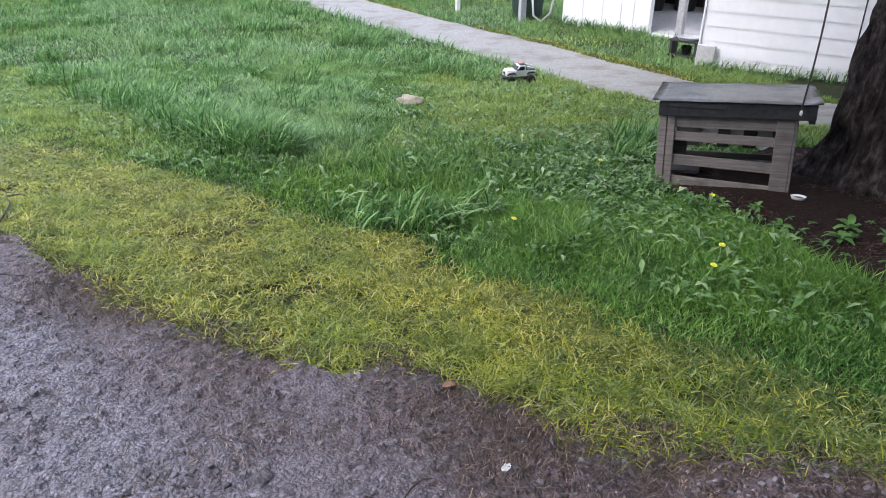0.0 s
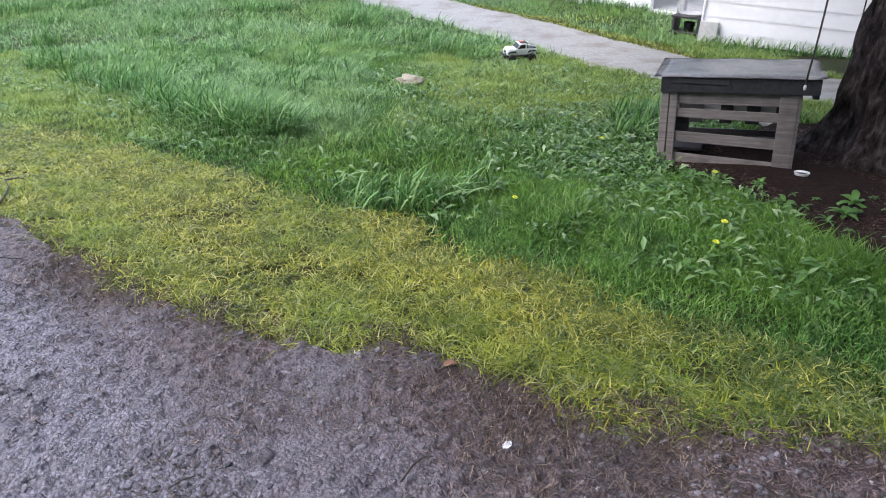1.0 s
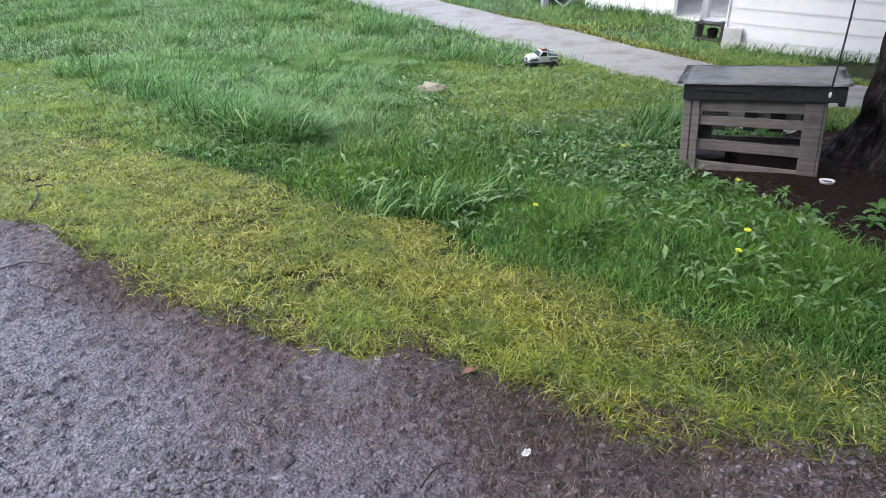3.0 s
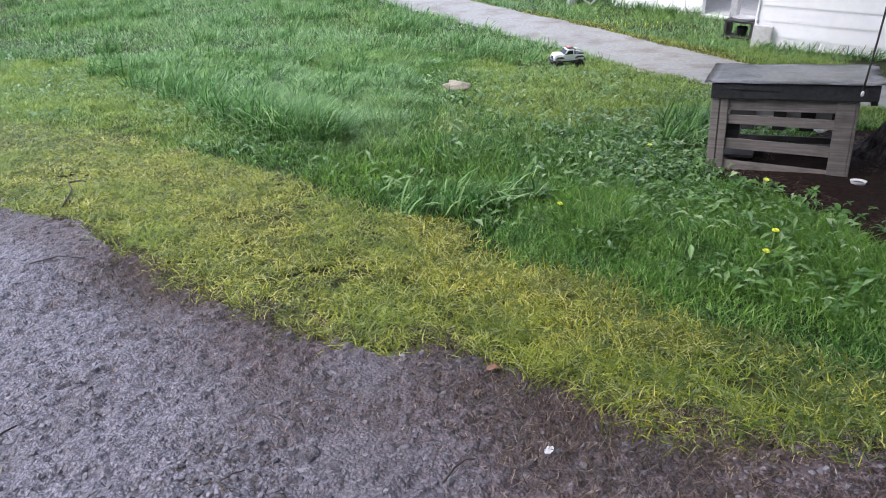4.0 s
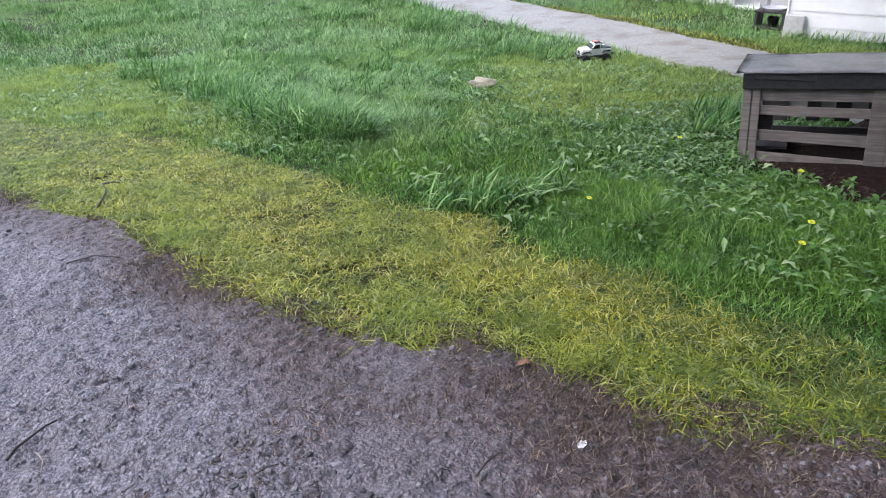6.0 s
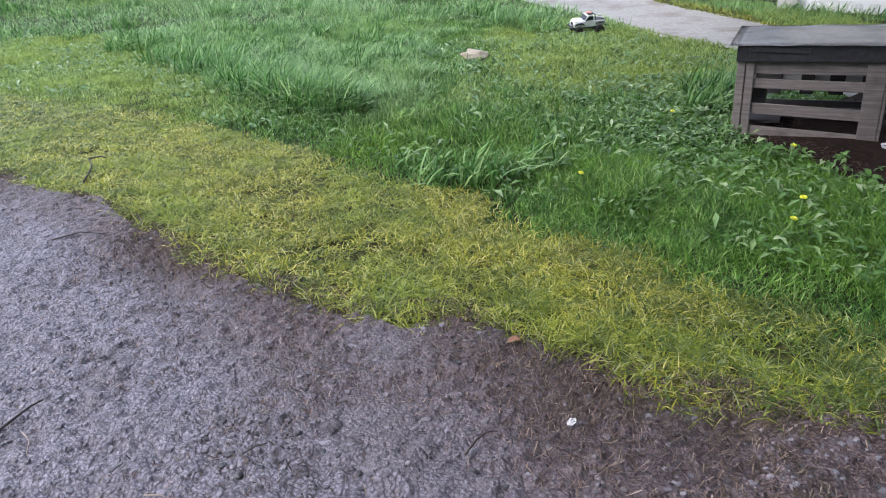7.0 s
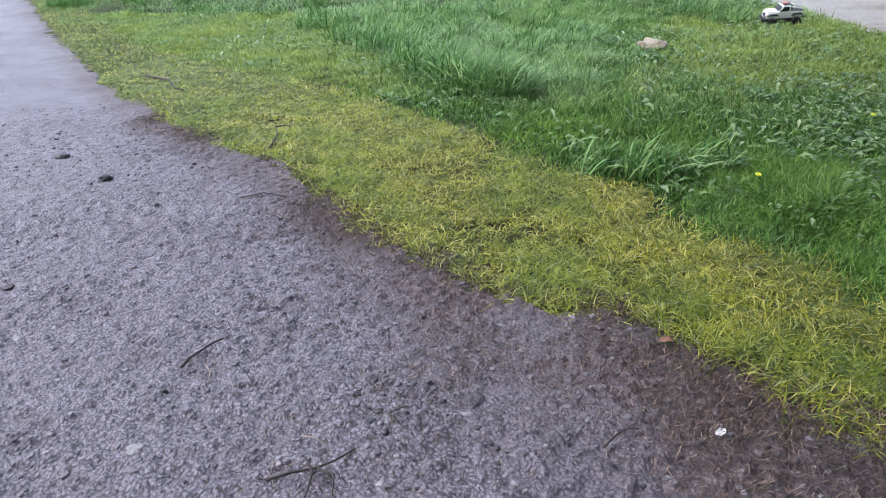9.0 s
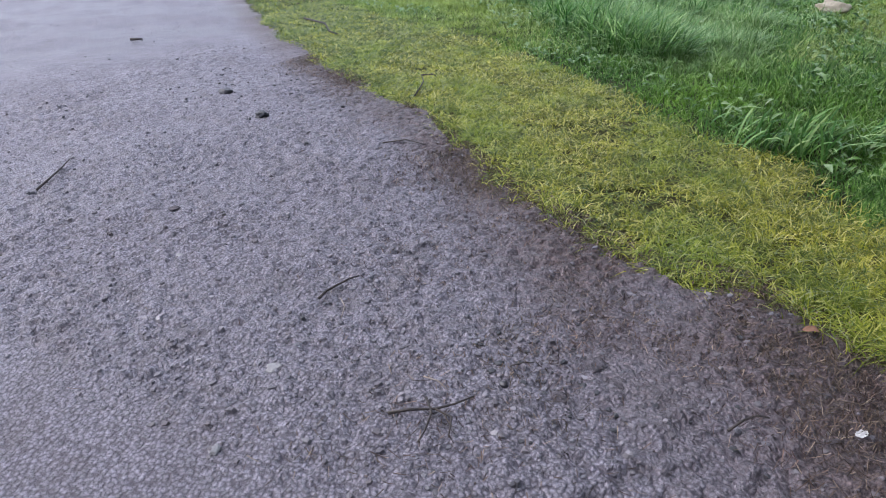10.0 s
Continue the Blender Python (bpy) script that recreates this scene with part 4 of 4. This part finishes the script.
# ---- weeds ----
def leaf_mesh(length, wide, curl, seed):
    bm = bmesh.new()
    rows = []
    for i in range(7):
        s = i / 6
        w = wide * (math.sin(math.pi * min(s * 0.92 + 0.05, 1.0)) ** 0.8) * 0.5 + 0.003
        z = length * (0.55 * s - curl * s * s)
        x = length * s * (1 - 0.15 * s)
        wave = 0.06 * wide * math.sin(i * 2.1 + seed)
        rows.append([bm.verts.new((x, -w, z + 0.18 * w + wave)), bm.verts.new((x, 0, z)), bm.verts.new((x, w, z + 0.18 * w - wave))])
    for a, b in zip(rows, rows[1:]):
        for k in range(2):
            bm.faces.new((a[k], a[k + 1], b[k + 1], b[k]))
    return bm


fallen = part("dead_leaf", leaf_mesh(0.06, 0.03, 0.5, 2), DRY_LEAF, smooth=True)
fallen.matrix_world = pose(0.0, 1.97, float(land(0, 1.97)) + 0.035, -7, 5, 20)
tagged(fallen, "curled reddish-brown dead leaf at the gravel's edge", "leaf")
LEAVES = []
for k, (length, wide, curl) in enumerate(((0.17, 0.06, 0.45), (0.20, 0.075, 0.6), (0.13, 0.06, 0.35), (0.22, 0.055, 0.7))):
    bm = leaf_mesh(length, wide, curl, k)
    me = bpy.data.meshes.new("leaf")
    bm.to_mesh(me)
    bm.free()
    me.materials.append(BROAD_LEAF)
    me.polygons.foreach_set("use_smooth", [True] * len(me.polygons))
    LEAVES.append(me)


def weed(seed):
    w = thing("dock_weed", Matrix(), "broad-leaved green dock weed growing in the lawn", "weed", "dock weeds")
    rs = random.Random(seed)
    count = rs.randint(8, 12)
    for i in range(count):
        q = new("leaf", rs.choice(LEAVES))
        q.parent = w
        k = rs.uniform(0.65, 1.1)
        q.matrix_local = pose(0, 0, 0, rs.uniform(-12, 12), rs.uniform(-35, 18), i * 360 / count + rs.uniform(-20, 20)) @ Matrix.Diagonal((k, k, k, 1))
    return w


def plant(ob, x, y, turn, size=1.0, first=False):
    m = pose(x, y, float(land(x, y)) + 0.03, -5, 0, turn) @ Matrix.Diagonal((size, size, size, 1))
    if first:
        ob.matrix_world = m
        return ob
    q = copy_thing(ob, m)
    return q


kinds = [weed(k) for k in range(4)]
rs = random.Random(11)
spots = [(2.06, 3.77), (1.91, 3.31), (2.48, 3.77), (2.30, 3.55), (1.85, 3.6), (2.15, 3.45), (2.6, 3.6), (1.7, 4.45), (1.62, 4.7), (1.9, 4.35), (2.1, 4.2), (1.06, 5.94), (0.35, 4.24), (0.32, 3.62),
         (-3.46, 6.70), (-2.61, 5.62), (-2.45, 5.5), (-3.3, 6.6), (1.55, 5.0), (1.45, 4.8), (2.75, 3.3), (2.35, 3.15), (1.72, 4.3), (1.85, 4.2), (1.95, 4.05), (1.78, 3.95), (2.2, 3.95), (2.1, 2.95), (2.25, 2.75), (2.0, 3.95), (2.15, 3.7), (1.95, 3.55), (2.3, 3.85), (1.9, 4.2), (2.05, 4.15), (2.4, 3.6), (2.2, 3.3), (2.05, 3.1), (2.5, 3.35), (2.65, 3.85), (1.75, 4.15)]
while len(spots) < 118:
    x, y = rs.uniform(0.9, 2.2), rs.uniform(3.4, 6.6)
    if x < 0.38 * y + 0.5 and not in_polygon(x, y, DIRT) and not (x > 1.6 and 4.6 < y < 6.2 and x > 1.72 - (y - 4.9) * -0.6):
        spots.append((x, y))
for i, (x, y) in enumerate(spots):
    plant(kinds[i % 4], x, y, rs.uniform(0, 360), rs.uniform(0.3, 0.55) if i > 40 else rs.uniform(0.5, 0.72) if i < 22 else rs.uniform(0.32, 0.5), i < 4)


def dandelion(x, y, tall, seed):
    d = thing("dandelion", pose(x, y, float(land(x, y)), 4, 3 * seed, 0), "yellow dandelion flower standing in the lawn", "flower", "dandelions")
    part("stem", tube(bmesh.new(), [(0, 0, 0), (0.004, 0.002, tall * 0.5), (0.0, 0.006, tall)], 0.003, 6), STEM, d, smooth=True)
    bm = bmesh.new()
    for ring, (count, reach, rise) in enumerate(((16, 0.017, 0.004), (13, 0.014, 0.008), (9, 0.009, 0.011))):
        for k in range(count):
            a = 6.28319 * (k + ring * 0.4) / count
            c, s = math.cos(a), math.sin(a)
            v = [bm.verts.new(p) for p in ((0, 0, tall), (c * reach - s * 0.003, s * reach + c * 0.003, tall + rise), (c * reach * 1.1, s * reach * 1.1, tall + rise), (c * reach + s * 0.003, s * reach - c * 0.003, tall + rise))]
            bm.faces.new(v)
    part("flower_head", bm, PETAL, d, "bright yellow flower head")


for i, (x, y) in enumerate(((1.43, 3.14), (1.20, 5.01), (1.70, 4.05), (1.32, 2.98), (0.40, 3.72))):
    dandelion(x, y, 0.16 if i < 3 else 0.11, i)

# ---- bark chips on the bare earth ----
x, y = scatter(1.4, 5.0, 2.3, 6.2, 30000, 71)
ok = in_polygon(x, y, DIRT) & (np.hypot(x - TX, y - TY) > 0.5)
x, y = x[ok], y[ok]
rs = np.random.RandomState(72)
blades("bark_chips", x, y, 0.008 + 0.016 * rs.rand(len(x)), 0.004 + 0.008 * rs.rand(len(x)), 1.2 + 2.0 * rs.rand(len(x)), CHIPS, "red-brown bark chips strewn over bare earth", "bark chips", 2, 73, -0.012)

# ---- grass ----
def clear_of(x, y, soft=0.0):
    """Where grass may stand: off the driveway, the bare earth, the shelter and the houses."""
    ok = drive_distance(x, y) > DRIVE_HALF - 0.1 + soft + np.where(y > np.interp(x, DRIVE_X, DRIVE_Y), 0.05 + 0.5 * patchy(x, y, 0.7, 23), 0)
    ok &= ~in_polygon(x, y, DIRT)
    c, s = math.cos(radians(KTURN)), math.sin(radians(KTURN))
    u, v = (x - KX) * c + (y - KY) * s, -(x - KX) * s + (y - KY) * c
    ok &= ~((u > -0.03) & (u < 0.95) & (v > -0.03) & (v < 0.68))
    c, s = math.cos(radians(HTURN)), math.sin(radians(HTURN))
    u, v = (x - HX) * c + (y - HY) * s, -(x - HX) * s + (y - HY) * c
    ok &= ~((u > -0.05) & (v > -0.05))
    c, s = math.cos(radians(BTURN)), math.sin(radians(BTURN))
    u, v = (x - BX) * c + (y - BY) * s, -(x - BX) * s + (y - BY) * c
    ok &= ~((u > -0.02) & (v > -0.03))
    ok &= np.hypot(x - 1.13, y - 10.32) > 0.17
    return ok


def seen_ground(x, y):
    """A wedge of the plan in front of the standpoint, where the grass is built densely."""
    return (y > 0.5) & (x < 0.78 * y + 1.3) & (x > -1.45 * y - 2.0)


rs = np.random.RandomState(21)
# short yellow verge
near = rs.rand(335000) < 0.9
x = np.where(near, rs.uniform(-6.6, 2.6, 335000), rs.uniform(-16, -6.6, 335000))
edge = road_edge(x)
y = edge - 0.2 + (lawn_edge(x) + 0.5 - edge) * rs.rand(len(x))
edge, lawn = ragged(x, y), lawn_edge(x) + 0.35 * (patchy(x, y, 0.5, 9) - 0.5)
inside = (y - edge) / 0.2
keep = (rs.rand(len(x)) < np.clip(0.35 + inside, 0, 1) ** 1.5) & (y > edge - 0.2) & (rs.rand(len(x)) < np.clip((lawn + 0.25 - y) / 0.35, 0, 1)) & clear_of(x, y)
keep &= rs.rand(len(x)) < np.clip((patchy(x, y, 0.28, 12) - 0.1) * 6, 0.45, 1) * np.clip(patchy(x, y, 0.035, 34) * 3.4 - 0.6, 0.1, 1)
x, y = x[keep], y[keep]
far = np.clip(np.hypot(x, y) / 3.5, 1, 3)
h = (0.018 + 0.034 * rs.rand(len(x))) * (0.35 + 0.6 * patchy(x, y, 0.3, 13) + 0.9 * patchy(x, y, 0.035, 34))
green = rs.rand(len(x)) < 0.2 + 0.6 * np.clip((x - 0.2) / 1.2, 0, 1) + 0.4 * np.clip((-2.8 - x) / 2, 0, 1)
wide, lean = (0.0036 + 0.003 * rs.rand(len(x))) * far, 0.5 + 1.3 * rs.rand(len(x))
blades("verge_grass", x[~green], y[~green], h[~green] * 1.1, wide[~green], lean[~green], SHORT_GRASS, "short yellow-green grass along the gravel verge", "grass", 2, 23, -0.016)
blades("verge_grass", x[green], y[green], h[green] * 1.1, wide[green], lean[green], SHORT_GREEN, "short olive-green grass mixed into the verge", "grass", 2, 28, -0.016)
# dead brown grass strewn over the road's edge
x, y = scatter(-4.5, 2.4, 0.6, 5.2, 520000, 61)
near = road_edge(x) - y
keep = (near > -0.15) & (rs.rand(len(x)) < np.exp(-np.maximum(near, 0) / (0.2 + 0.34 * np.clip((x + 2.6) / 2.0, 0, 1))) * np.clip(1.8 * patchy(x, y, 0.3, 22) - 0.25, 0, 1))
x, y = x[keep], y[keep]
blades("dead_grass", x, y, 0.010 + 0.012 * rs.rand(len(x)), 0.0022 + 0.0015 * rs.rand(len(x)), 1.4 + 2.4 * rs.rand(len(x)), DEAD_GRASS, "dead brown grass litter at the road's edge", "grass litter", 2, 62, -0.034)
# worn yellow strip on the far side of the driveway
x, y = scatter(-6, 6, 8, 22, 160000, 63)
d = drive_distance(x, y)
keep = (d > DRIVE_HALF - 0.08) & (d < DRIVE_HALF + 0.1 + 0.6 * patchy(x, y, 0.7, 23)) & (y > np.interp(x, DRIVE_X, DRIVE_Y)) & seen_ground(x, y)
x, y = x[keep], y[keep]
blades("driveway_verge", x, y, 0.03 + 0.04 * rs.rand(len(x)), 0.008 + 0.006 * rs.rand(len(x)), 0.6 + rs.rand(len(x)), SHORT_GRASS, "worn yellow grass strip beside the driveway", "grass", 2, 64)
# green lawn of the bank: short in the middle, long and dewy beyond the band of tufts, pale towards the driveway
def tuft_band(x):
    return 5.6 + (-1.5 - x) * 1.12


x, y = scatter(-13, 5, 1.5, 11.5, 700000, 24)
more = scatter(0.1, 2.5, 1.8, 4.4, 60000, 40)
x, y = np.concatenate([x, more[0]]), np.concatenate([y, more[1]])
lawn = lawn_edge(x) + 0.35 * (patchy(x, y, 0.5, 9) - 0.5)
keep = (rs.rand(len(x)) < np.clip((y - lawn + 0.2) / 0.35, 0, 1)) & clear_of(x, y) & seen_ground(x, y)
x, y = x[keep], y[keep]
h = (0.05 + 0.11 * rs.rand(len(x))) * (0.35 + 0.7 * patchy(x, y, 0.55, 14) + 0.6 * patchy(x, y, 0.18, 24)) * (0.6 + 0.7 * patchy(x, y, 1.6, 15))
h *= np.clip(0.45 + (y - lawn_edge(x)) * 0.9, 0.45, 1.15)
h *= 1 - 0.25 * np.clip((x - 0.5) / 0.5, 0, 1) * np.clip((5.2 - y) / 0.8, 0, 1)
loose = 0.9 * (patchy(x, y, 0.45, 37) - 0.5) + 0.5 * (rs.rand(len(x)) - 0.5)
dewy = (y + loose > tuft_band(x)) & (x + loose < -1.0)
pale = ~dewy & (((y + 1.5 * loose > 6.2) & (x + loose > -0.3)) | (x + 2 * loose < -2.6))
h *= np.where(dewy, 1.1, np.where(pale, 0.62, np.where(x < 0.4, 0.68, 0.85)))
wide, lean = (0.004 + 0.006 * rs.rand(len(x)) ** 1.5) * (0.8 + 0.09 * y), 0.35 + 0.9 * rs.rand(len(x))
for part_of, mat, label, seed in ((~dewy & ~pale, LONG_GRASS, "green lawn grass on the bank", 25), (dewy, FAR_GRASS, "long dewy blue-green grass on the bank", 38), (pale, PALE_GRASS, "short pale lawn grass towards the driveway", 39)):
    blades("bank_grass", x[part_of], y[part_of], h[part_of], wide[part_of], lean[part_of], mat, label, "grass", 2, seed)
# far lawn
x, y = scatter(-24, 6, 10.5, 27, 340000, 26)
keep = clear_of(x, y) & seen_ground(x, y) & (y > road_edge(x) + 0.2)
x, y = x[keep], y[keep]
h = (0.07 + 0.12 * rs.rand(len(x))) * (0.4 + 1.1 * patchy(x, y, 0.9, 16)) * np.clip(0.45 + 0.25 * (y - tuft_band(x)), 0.45, 1)
blades("far_grass", x, y, h, 0.013 + 0.010 * rs.rand(len(x)), 0.4 + 0.9 * rs.rand(len(x)), FAR_GRASS, "dewy pale green lawn on the flat ground", "grass", 1, 27)


# thinner grass round the part that is looked at
x, y = scatter(-22, 14, -6, 30, 150000, 29)
keep = clear_of(x, y) & ~seen_ground(x, y) & (y > road_edge(x) + 0.1)
x, y = x[keep], y[keep]
blades("outer_grass", x, y, 0.06 + 0.1 * rs.rand(len(x)), 0.02 + 0.02 * rs.rand(len(x)), 0.4 + 0.8 * rs.rand(len(x)), FAR_GRASS, "lawn grass round the yard", "grass", 1, 30)


def tufts(name, places, label, mat, tall, seed, width=0.006):
    rs = np.random.RandomState(seed)
    xs, ys, hs, bs, aim = [], [], [], [], []
    for cx, cy, r, count, k in places:
        a, d = rs.rand(count) * 6.28319, r * np.sqrt(rs.rand(count))
        xs.append(cx + d * np.cos(a)), ys.append(cy + d * np.sin(a))
        hs.append(tall * k * (0.5 + 0.6 * rs.rand(count))), bs.append(0.25 + 1.0 * rs.rand(count))
        aim.append(rs.normal(-0.5, 1.2, count))
    x, y = np.concatenate(xs), np.concatenate(ys)
    ok = clear_of(x, y)
    blades(name, x[ok], y[ok], np.concatenate(hs)[ok], width + width * rs.rand(ok.sum()), np.concatenate(bs)[ok], mat, label, "grass", 4, seed + 1, 0.02, 0.4, np.concatenate(aim)[ok])


spot = random.Random(31)
big = [(-1.5, 5.75, 0.22, 300, 0.95), (-1.75, 5.95, 0.28, 420, 1.05), (-2.1, 6.3, 0.3, 420, 1.05), (-2.5, 6.8, 0.35, 380, 1.0), (-3.0, 7.4, 0.4, 340, 0.9), (-3.7, 8.2, 0.4, 300, 0.85), (-4.5, 9.0, 0.45, 300, 0.85), (-5.6, 10.2, 0.5, 300, 0.9),
       (-0.4, 3.9, 0.2, 55, 0.62), (-0.1, 3.95, 0.22, 75, 0.68), (0.15, 4.15, 0.2, 60, 0.6), (-0.65, 4.2, 0.2, 30, 0.5), (1.9, 6.2, 0.35, 320, 0.8), (1.65, 5.6, 0.2, 160, 0.7), (-1.7, 14.0, 0.6, 260, 1.1), (-0.6, 12.2, 0.5, 200, 0.8), (0.0, 11.2, 0.5, 200, 0.75), (0.5, 10.6, 0.4, 160, 0.7)]
for _ in range(150):
    x, y = spot.uniform(-8, -1.0), spot.uniform(6.5, 11.5)
    if y > tuft_band(x):
        big.append((x, y, spot.uniform(0.1, 0.3), 70, spot.uniform(0.45, 0.8)))
tufts("tall_grass_tuft", big, "tall arching blue-green grass tufts", TALL_GRASS, 0.42, 33, 0.0095)
distant = [(spot.uniform(-14, 0.5), spot.uniform(11, 20), spot.uniform(0.2, 0.5), 80, spot.uniform(0.6, 1.1)) for _ in range(110)]
u = [(4.29 + k * 0.22, 11.5 - k * 0.16, 0.12, 30, 0.7) for k in range(20)] + [(2.75 + k * 0.1, 16.1 - k * 0.1, 0.12, 22, 0.9) for k in range(15)]
tufts("far_grass_tuft", distant + u, "tall pale grass tufts on the flat ground", TALL_GRASS, 0.34, 35, 0.011)


# small flowers, too many to count, at the house's foot and on the driveway's far verge
rs = np.random.RandomState(81)
u = rs.uniform(0.3, 3.2, 130)
x, y = HX + u * math.cos(radians(HTURN)) - rs.uniform(0.05, 0.3, 130) * 0.59, HY + u * math.sin(radians(HTURN)) - rs.uniform(0.05, 0.35, 130) * 0.81
blades("white_flowers", x, y, 0.03 + 0.03 * rs.rand(130), 0.014 + 0.01 * rs.rand(130), 0.6 + 0.6 * rs.rand(130), PAPER, "tiny white flowers along the foot of the house wall", "flowers", 2, 82, -0.17)
u = rs.rand(40)
x, y = 2.35 + 0.9 * u + rs.normal(0, 0.2, 40), 14.4 - 0.9 * u + rs.normal(0, 0.2, 40)
blades("yellow_flowers", x, y, 0.014 + 0.014 * rs.rand(40), 0.012 + 0.008 * rs.rand(40), 1.0 + rs.rand(40), PETAL, "tiny yellow flowers on the driveway's far verge", "flowers", 2, 83, -0.07)


def ground_leaves(name, count, area, size, mat, label, seed, keep):
    """Many small low leaves, too many to count."""
    x, y = scatter(*area, count, seed)
    ok = keep(x, y) & clear_of(x, y)
    x, y = x[ok], y[ok]
    rs = np.random.RandomState(seed + 1)
    n = len(x)
    a, tilt = rs.rand(n) * 6.28319, 0.15 + 0.7 * rs.rand(n)
    d, s = np.stack([np.cos(a), np.sin(a), tilt], 1), np.stack([-np.sin(a), np.cos(a), 0.25 * rs.normal(0, 1, n)], 1)
    length = size * (0.5 + rs.rand(n))[:, None]
    root = np.stack([x, y, land(x, y) + 0.02 + 0.07 * rs.rand(n)], 1)
    sag = np.stack([0 * x, 0 * x, -0.35 * length[:, 0]], 1)
    verts = np.stack([root, root + d * length * 0.5 - s * length * 0.17, root + d * length * 0.52 + sag * 0.2, root + d * length * 0.5 + s * length * 0.17, root + d * length + sag], 1).reshape(-1, 3)
    i = np.arange(n)[:, None] * 5
    return triangles(name, verts, np.concatenate([i + [0, 1, 2], i + [0, 2, 3], i + [1, 4, 2], i + [2, 4, 3]]), mat, label, "ground cover")


ground_leaves("low_weeds", 5200, (0.2, 2.6, 2.4, 7.0), 0.06, BROAD_LEAF, "dense low green weeds on the bank", 41, lambda x, y: (y > lawn_edge(x) + 0.45) & (x > 0.75 + 1.2 * (patchy(x, y, 0.5, 17) - 0.5)))
ground_leaves("lawn_weeds", 16000, (-9, 3, 3, 13), 0.07, BROAD_LEAF, "scattered small weed leaves in the lawn", 43, lambda x, y: (y > lawn_edge(x) + 0.35) & (patchy(x, y, 0.8, 18) > 0.5))


# ---- loose stones of the road ----
def pebbles(name, x, y, radius, seed):
    rs = np.random.RandomState(seed)
    n, sides = len(x), 5
    turn = rs.rand(n, 1) * 6.28319 + np.arange(sides) * 6.28319 / sides + rs.normal(0, 0.18, (n, sides))
    stretch = 1 + 0.5 * rs.rand(n, 1)
    wide = radius[:, None] * (0.75 + 0.5 * rs.rand(n, sides))
    lean = rs.rand(n, 1) * 3.14159
    px, py = np.cos(turn) * wide * stretch, np.sin(turn) * wide
    qx, qy = px * np.cos(lean) - py * np.sin(lean), px * np.sin(lean) + py * np.cos(lean)
    z = land(x, y) + 0.014 + crumbs(x, y)
    tall = radius * (0.25 + 0.5 * rs.rand(n))
    low = np.stack([x[:, None] + qx, y[:, None] + qy, np.repeat(z[:, None], sides, 1)], -1)
    high = np.stack([x[:, None] + qx * 0.68, y[:, None] + qy * 0.68, z[:, None] + 0.008 + tall[:, None] * (0.7 + 0.5 * rs.rand(n, sides))], -1)
    top = np.stack([x + rs.normal(0, 0.1, n) * radius, y + rs.normal(0, 0.1, n) * radius, z + 0.008 + tall * 1.15], -1)[:, None]
    verts = np.concatenate([low, high, top], 1).reshape(-1, 3)
    pattern = []
    for k in range(sides):
        j = (k + 1) % sides
        pattern += [(k, j, sides + j), (k, sides + j, sides + k), (sides + k, sides + j, 2 * sides)]
    faces = (np.arange(n)[:, None, None] * (2 * sides + 1) + np.array(pattern)[None]).reshape(-1, 3)
    return triangles(name, verts, faces, PEBBLE, "small wet grey stones packed into the road", "gravel")


x, y = scatter(-9, 2.2, 0.6, 8, 62000, 51)
keep = (y < ragged(x, y) - 0.02 + 0.05 * rs.rand(len(x))) & (rs.rand(len(x)) < np.clip(2.0 / np.hypot(x, y) ** 0.9 - 0.22, 0, 1)) & (rs.rand(len(x)) < np.clip(0.25 + 1.3 * patchy(x, y, 0.6, 19), 0, 1))
x, y = x[keep], y[keep]
pebbles("road_gravel", x, y, 0.004 + 0.0095 * rs.rand(len(x)) ** 3, 52)
# dark crumbs of mud and bark strewn over the road
rs = np.random.RandomState(91)
x, y = np.concatenate([rs.normal(-4.3, 0.75, 260), rs.normal(-0.55, 0.28, 70), rs.uniform(-6, 0.5, 120)]), np.concatenate([rs.normal(3.7, 0.5, 260), rs.normal(1.4, 0.12, 70), rs.uniform(0.8, 4.5, 120)])
keep = y < ragged(x, y) - 0.05
crumb = pebbles("mud_crumbs", x[keep], y[keep], 0.004 + 0.012 * rs.rand(keep.sum()) ** 2.5, 92)
crumb.data.materials[0] = DARK_STONE
tagged(crumb, "dark wet crumbs of mud and bark on the gravel", "crumbs")
